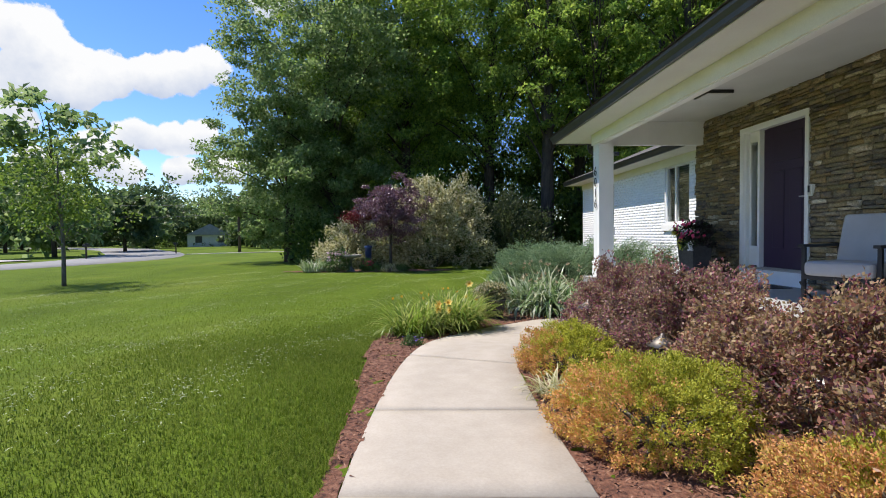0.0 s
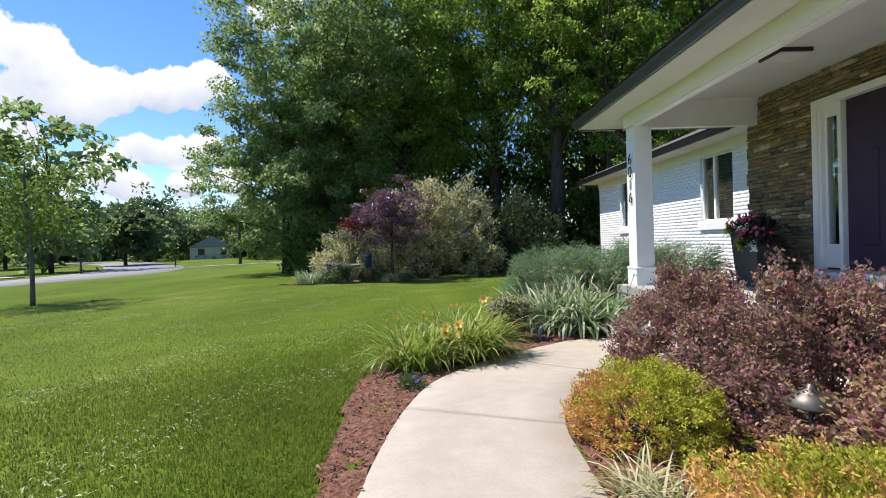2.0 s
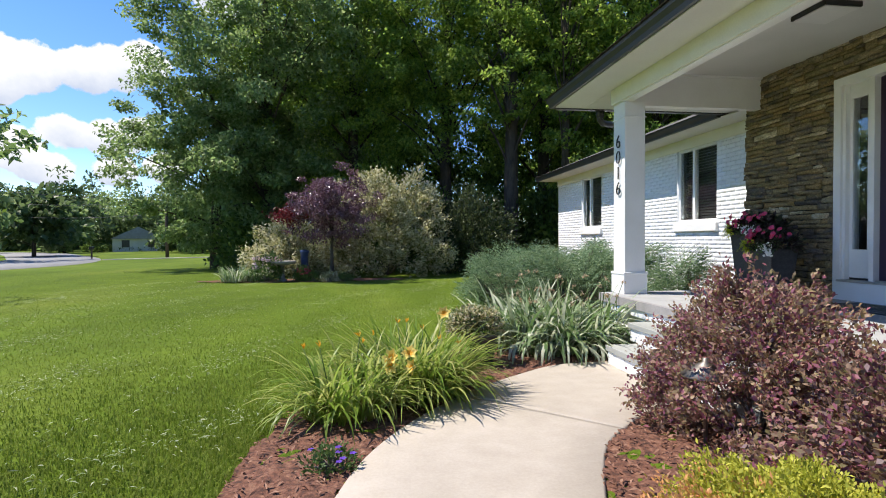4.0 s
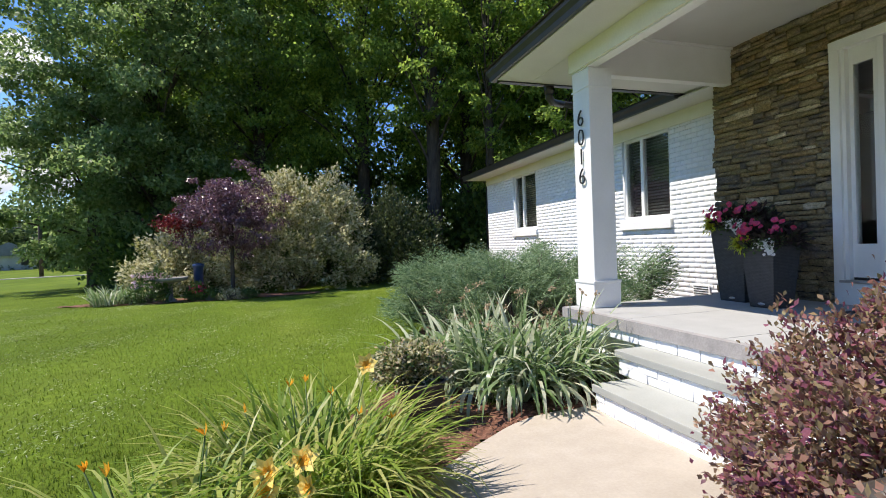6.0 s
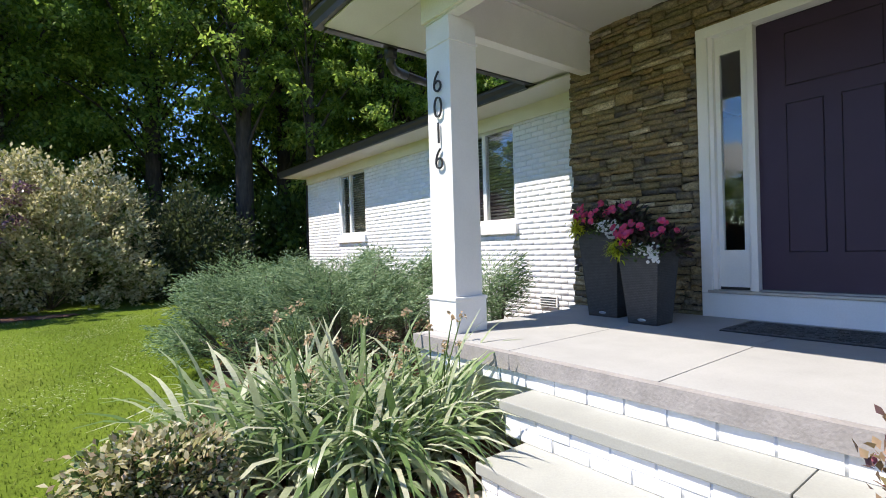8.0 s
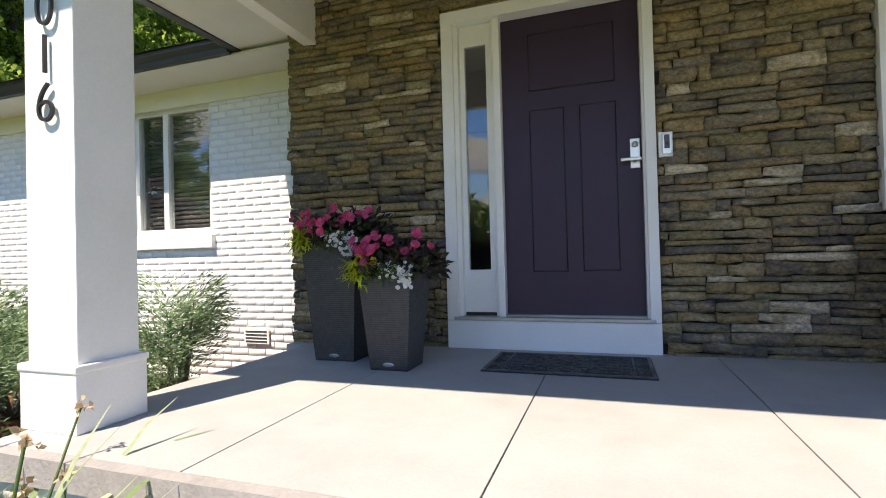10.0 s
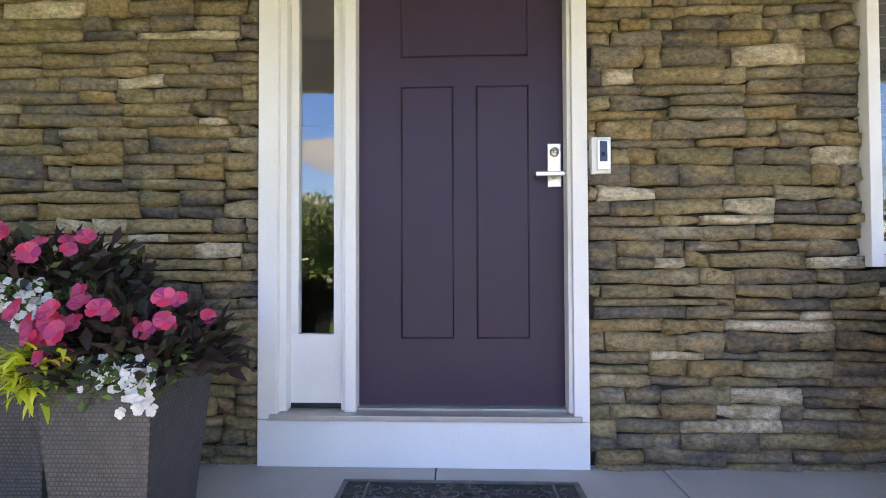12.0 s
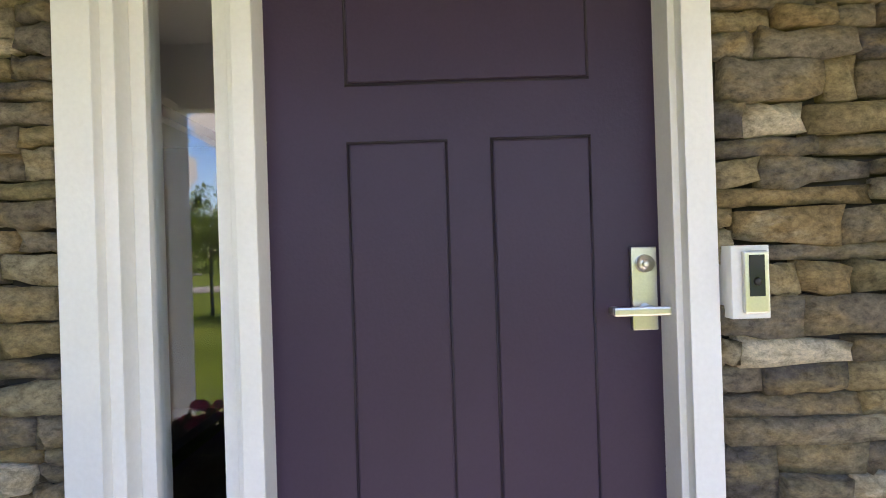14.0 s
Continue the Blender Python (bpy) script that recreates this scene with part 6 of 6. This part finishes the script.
b.leaves(np.stack([xx, yy, ground(xx, yy) + R.uniform(0.018, 0.032, n)], 1), unit(np.stack([np.cos(az), np.sin(az), R.normal(0, 0.2, n)], 1)), unit(R.normal(0, 0.3, (n, 3)) + [0, 0, 1.0]), R.uniform(0.025, 0.055, n), R.uniform(0.005, 0.010, n))
tagged(b.ob("grass_clippings", CLIPPING, None, "pale dry grass clippings scattered in mown rows", kind="stuff"), category="clippings")

# ---- ledgestone and brick pieces ----
def stone_mesh(seed, l, h):
    """A split-faced stone: broken front, wavering outline, sides running back."""
    R = rng(seed)
    nu, nv = 5, 3
    u, v = np.meshgrid(np.linspace(0, 1, nu), np.linspace(0, 1, nv), indexing="ij")
    rim = (u == 0) | (u == 1) | (v == 0) | (v == 1)
    n = u.shape
    y = u * l + R.normal(0, 0.05 * l / nu, n) * ((u > 0) & (u < 1)) + R.normal(0, 0.003, n)
    z = v * h + np.where(rim, R.normal(0, min(0.0036, h * 0.07), n), R.normal(0, h * 0.13, n))
    tilt = R.normal(0, 0.006) * (v - 0.5) + R.normal(0, 0.006) * (u - 0.5)
    z += (R.normal(0, 0.09) * v + R.normal(0, 0.09) * (1 - v)) * h * (u - 0.5) * 2
    x = np.where(rim, 0.003 + R.uniform(-0.003, 0.005, n), -0.003 - R.uniform(0, 0.009, n)) + tilt
    front = np.stack([x, y, z], -1).reshape(-1, 3)
    ring = [i * nv for i in range(nu)] + [(nu - 1) * nv + j for j in range(1, nv)] + [i * nv + nv - 1 for i in range(nu - 2, -1, -1)] + [j for j in range(nv - 2, 0, -1)]
    back = front[ring].copy()
    back[:, 0] = 0.06
    f = [(i * nv + j, i * nv + j + 1, (i + 1) * nv + j + 1, (i + 1) * nv + j) for i in range(nu - 1) for j in range(nv - 1)]
    o, m = nu * nv, len(ring)
    f += [(ring[k], ring[(k + 1) % m], o + (k + 1) % m, o + k) for k in range(m)]
    return np.concatenate([front, back]), np.array(f)


R = random.Random(21)
holes = [(5.565, 6.957, 0, 2.937), (2.495, 4.452, 1.395, 2.805), (5.472, 5.561, 1.79, 1.93)]
stones, rows, z = [], [], PZ - 0.02


def lay(y0, y1, z, h):
    """One stone, cut back where an opening is."""
    for a, c, za, zb in holes:
        if z + h > za + 0.035 and z < zb - 0.035 and y1 > a and y0 < c:
            if y1 > c and y0 < a:
                lay(y0, a, z, h)
                y0 = c
            elif y1 > c:
                y0 = max(y0, c)
            elif y0 < a:
                y1 = min(y1, a)
            else:
                return
    if y1 - y0 > 0.03:
        stones.append((y0, y1, z, h))


while z < 3.33:
    band = min(R.uniform(0.085, 0.16), 3.345 - z)
    rows += [(z, band * 0.5), (z + band * 0.5, band * 0.5)]
    y = 8.24 + R.uniform(-0.02, 0.03)
    while y > -4:
        run = R.uniform(0.22, 0.75)
        k = R.random()
        cuts = [0, 1] if k < 0.05 and band < 0.13 else ([0, R.uniform(0.35, 0.65), 1] if k < 0.68 or band < 0.13 else [0, R.uniform(0.25, 0.38), R.uniform(0.58, 0.75), 1])
        if cuts == [0, 1]:
            run = R.uniform(0.10, 0.22)
        for c0, c1 in zip(cuts, cuts[1:]):
            h, e = band * (c1 - c0), y
            while e > y - run + 0.02:
                l = R.uniform(0.11, 0.52) if h < 0.06 else R.uniform(0.10, 0.42)
                if e - l < y - run + 0.07:
                    l = e - (y - run)
                lay(e - l, e, z + band * c0, h)
                e -= l
        y -= run
    z += band
stones.sort(key=lambda s: abs((s[0] + s[1]) / 2 - 5.9) + 0.5 * abs(s[2] - 1.6))
rest = Buf()
for i, (y0, y1, z, h) in enumerate(stones):
    l = y1 - y0 - 0.006
    v, f = stone_mesh(1000 + i, l, h - 0.006)
    x = SX - 0.024 - R.uniform(0, 0.030)
    v = v + np.array([x, y0 + 0.003, z + 0.003])
    if i < 300:
        b = Buf()
        b.add(v, f)
        hold(b.ob("stone", STONE), wall_front)
    else:
        rest.add(v, f)
# the stones that turn the corner beside the wing
for z, h in rows:
    x = SX - 0.03
    while x < WX - 0.02 and z < 3.0:
        l = min(R.uniform(0.10, 0.34), WX - x)
        v, f = stone_mesh(R.randrange(10 ** 6), l - 0.006, h - 0.005)
        w = np.stack([x + v[:, 1] + 0.003, 8.225 - v[:, 0] + R.uniform(0, 0.03), v[:, 2] + z + 0.0025], 1)
        rest.add(w, f[:, ::-1])
        x += l
o = rest.ob("stonework", STONEJ, None, "further courses of stacked ledgestone", kind="stuff")
hold(o, wall_front)

# painted bricks of the wing, in running bond
R = random.Random(31)
whole = {}


def brick_box(l, h, d):
    c = 0.002
    v = [(0, 0, 0), (0, l, 0), (0, l, h), (0, 0, h), (-d + c, 0.001, 0.001), (-d + c, l - 0.001, 0.001), (-d + c, l - 0.001, h - 0.001), (-d + c, 0.001, h - 0.001), (-d, c, c), (-d, l - c, c), (-d, l - c, h - c), (-d, c, h - c)]
    f = [(0, 1, 5, 4), (1, 2, 6, 5), (2, 3, 7, 6), (3, 0, 4, 7), (4, 5, 9, 8), (5, 6, 10, 9), (6, 7, 11, 10), (7, 4, 8, 11), (8, 9, 10, 11)]
    return v, f


near, far = [], Buf()
zc, course = 0.0, 0
wholes = [(W_NEAR[0], W_NEAR[1], W_NEAR[2] - 0.02, W_NEAR[3]), (W_FAR[0], W_FAR[1], W_FAR[2] - 0.02, W_FAR[3])]
while zc < 2.87:
    y = 8.25 - (0.105 if course % 2 else 0)
    while y < WY1:
        y0, y1 = max(y, 8.25), min(y + 0.2, WY1)
        for a, c, za, zb in wholes:
            if zc + 0.06 > za and zc < zb and y1 > a and y0 < c:
                if y0 < a:
                    y1 = min(y1, a)
                elif y1 > c:
                    y0 = max(y0, c)
                else:
                    y1 = y0
        if y1 - y0 > 0.03:
            d = 0.0024 + R.uniform(-0.0006, 0.0006)
            if zc > 0.45 and len(near) < 300 and y < 9.9 and y1 - y0 > 0.19:
                near.append((y0, zc, d))
            else:
                v, f = brick_box(y1 - y0, 0.062, d)
                far.add(np.array(v) + np.array([WX, y0, zc]), f)
        y += 0.209
    zc += 0.0705
    course += 1
b = Buf()
b.add(*brick_box(0.2, 0.062, 0.0035))
bme = b.mesh("brick", BRICKW)
for y0, zc, d in near:
    o = new("brick", bme)
    o.location = (WX + 0.0035 - d, y0, zc)
    hold(o, wall_wing)
hold(far.ob("brickwork", BRICKWJ, None, "further white painted brick courses", kind="stuff"), wall_wing)
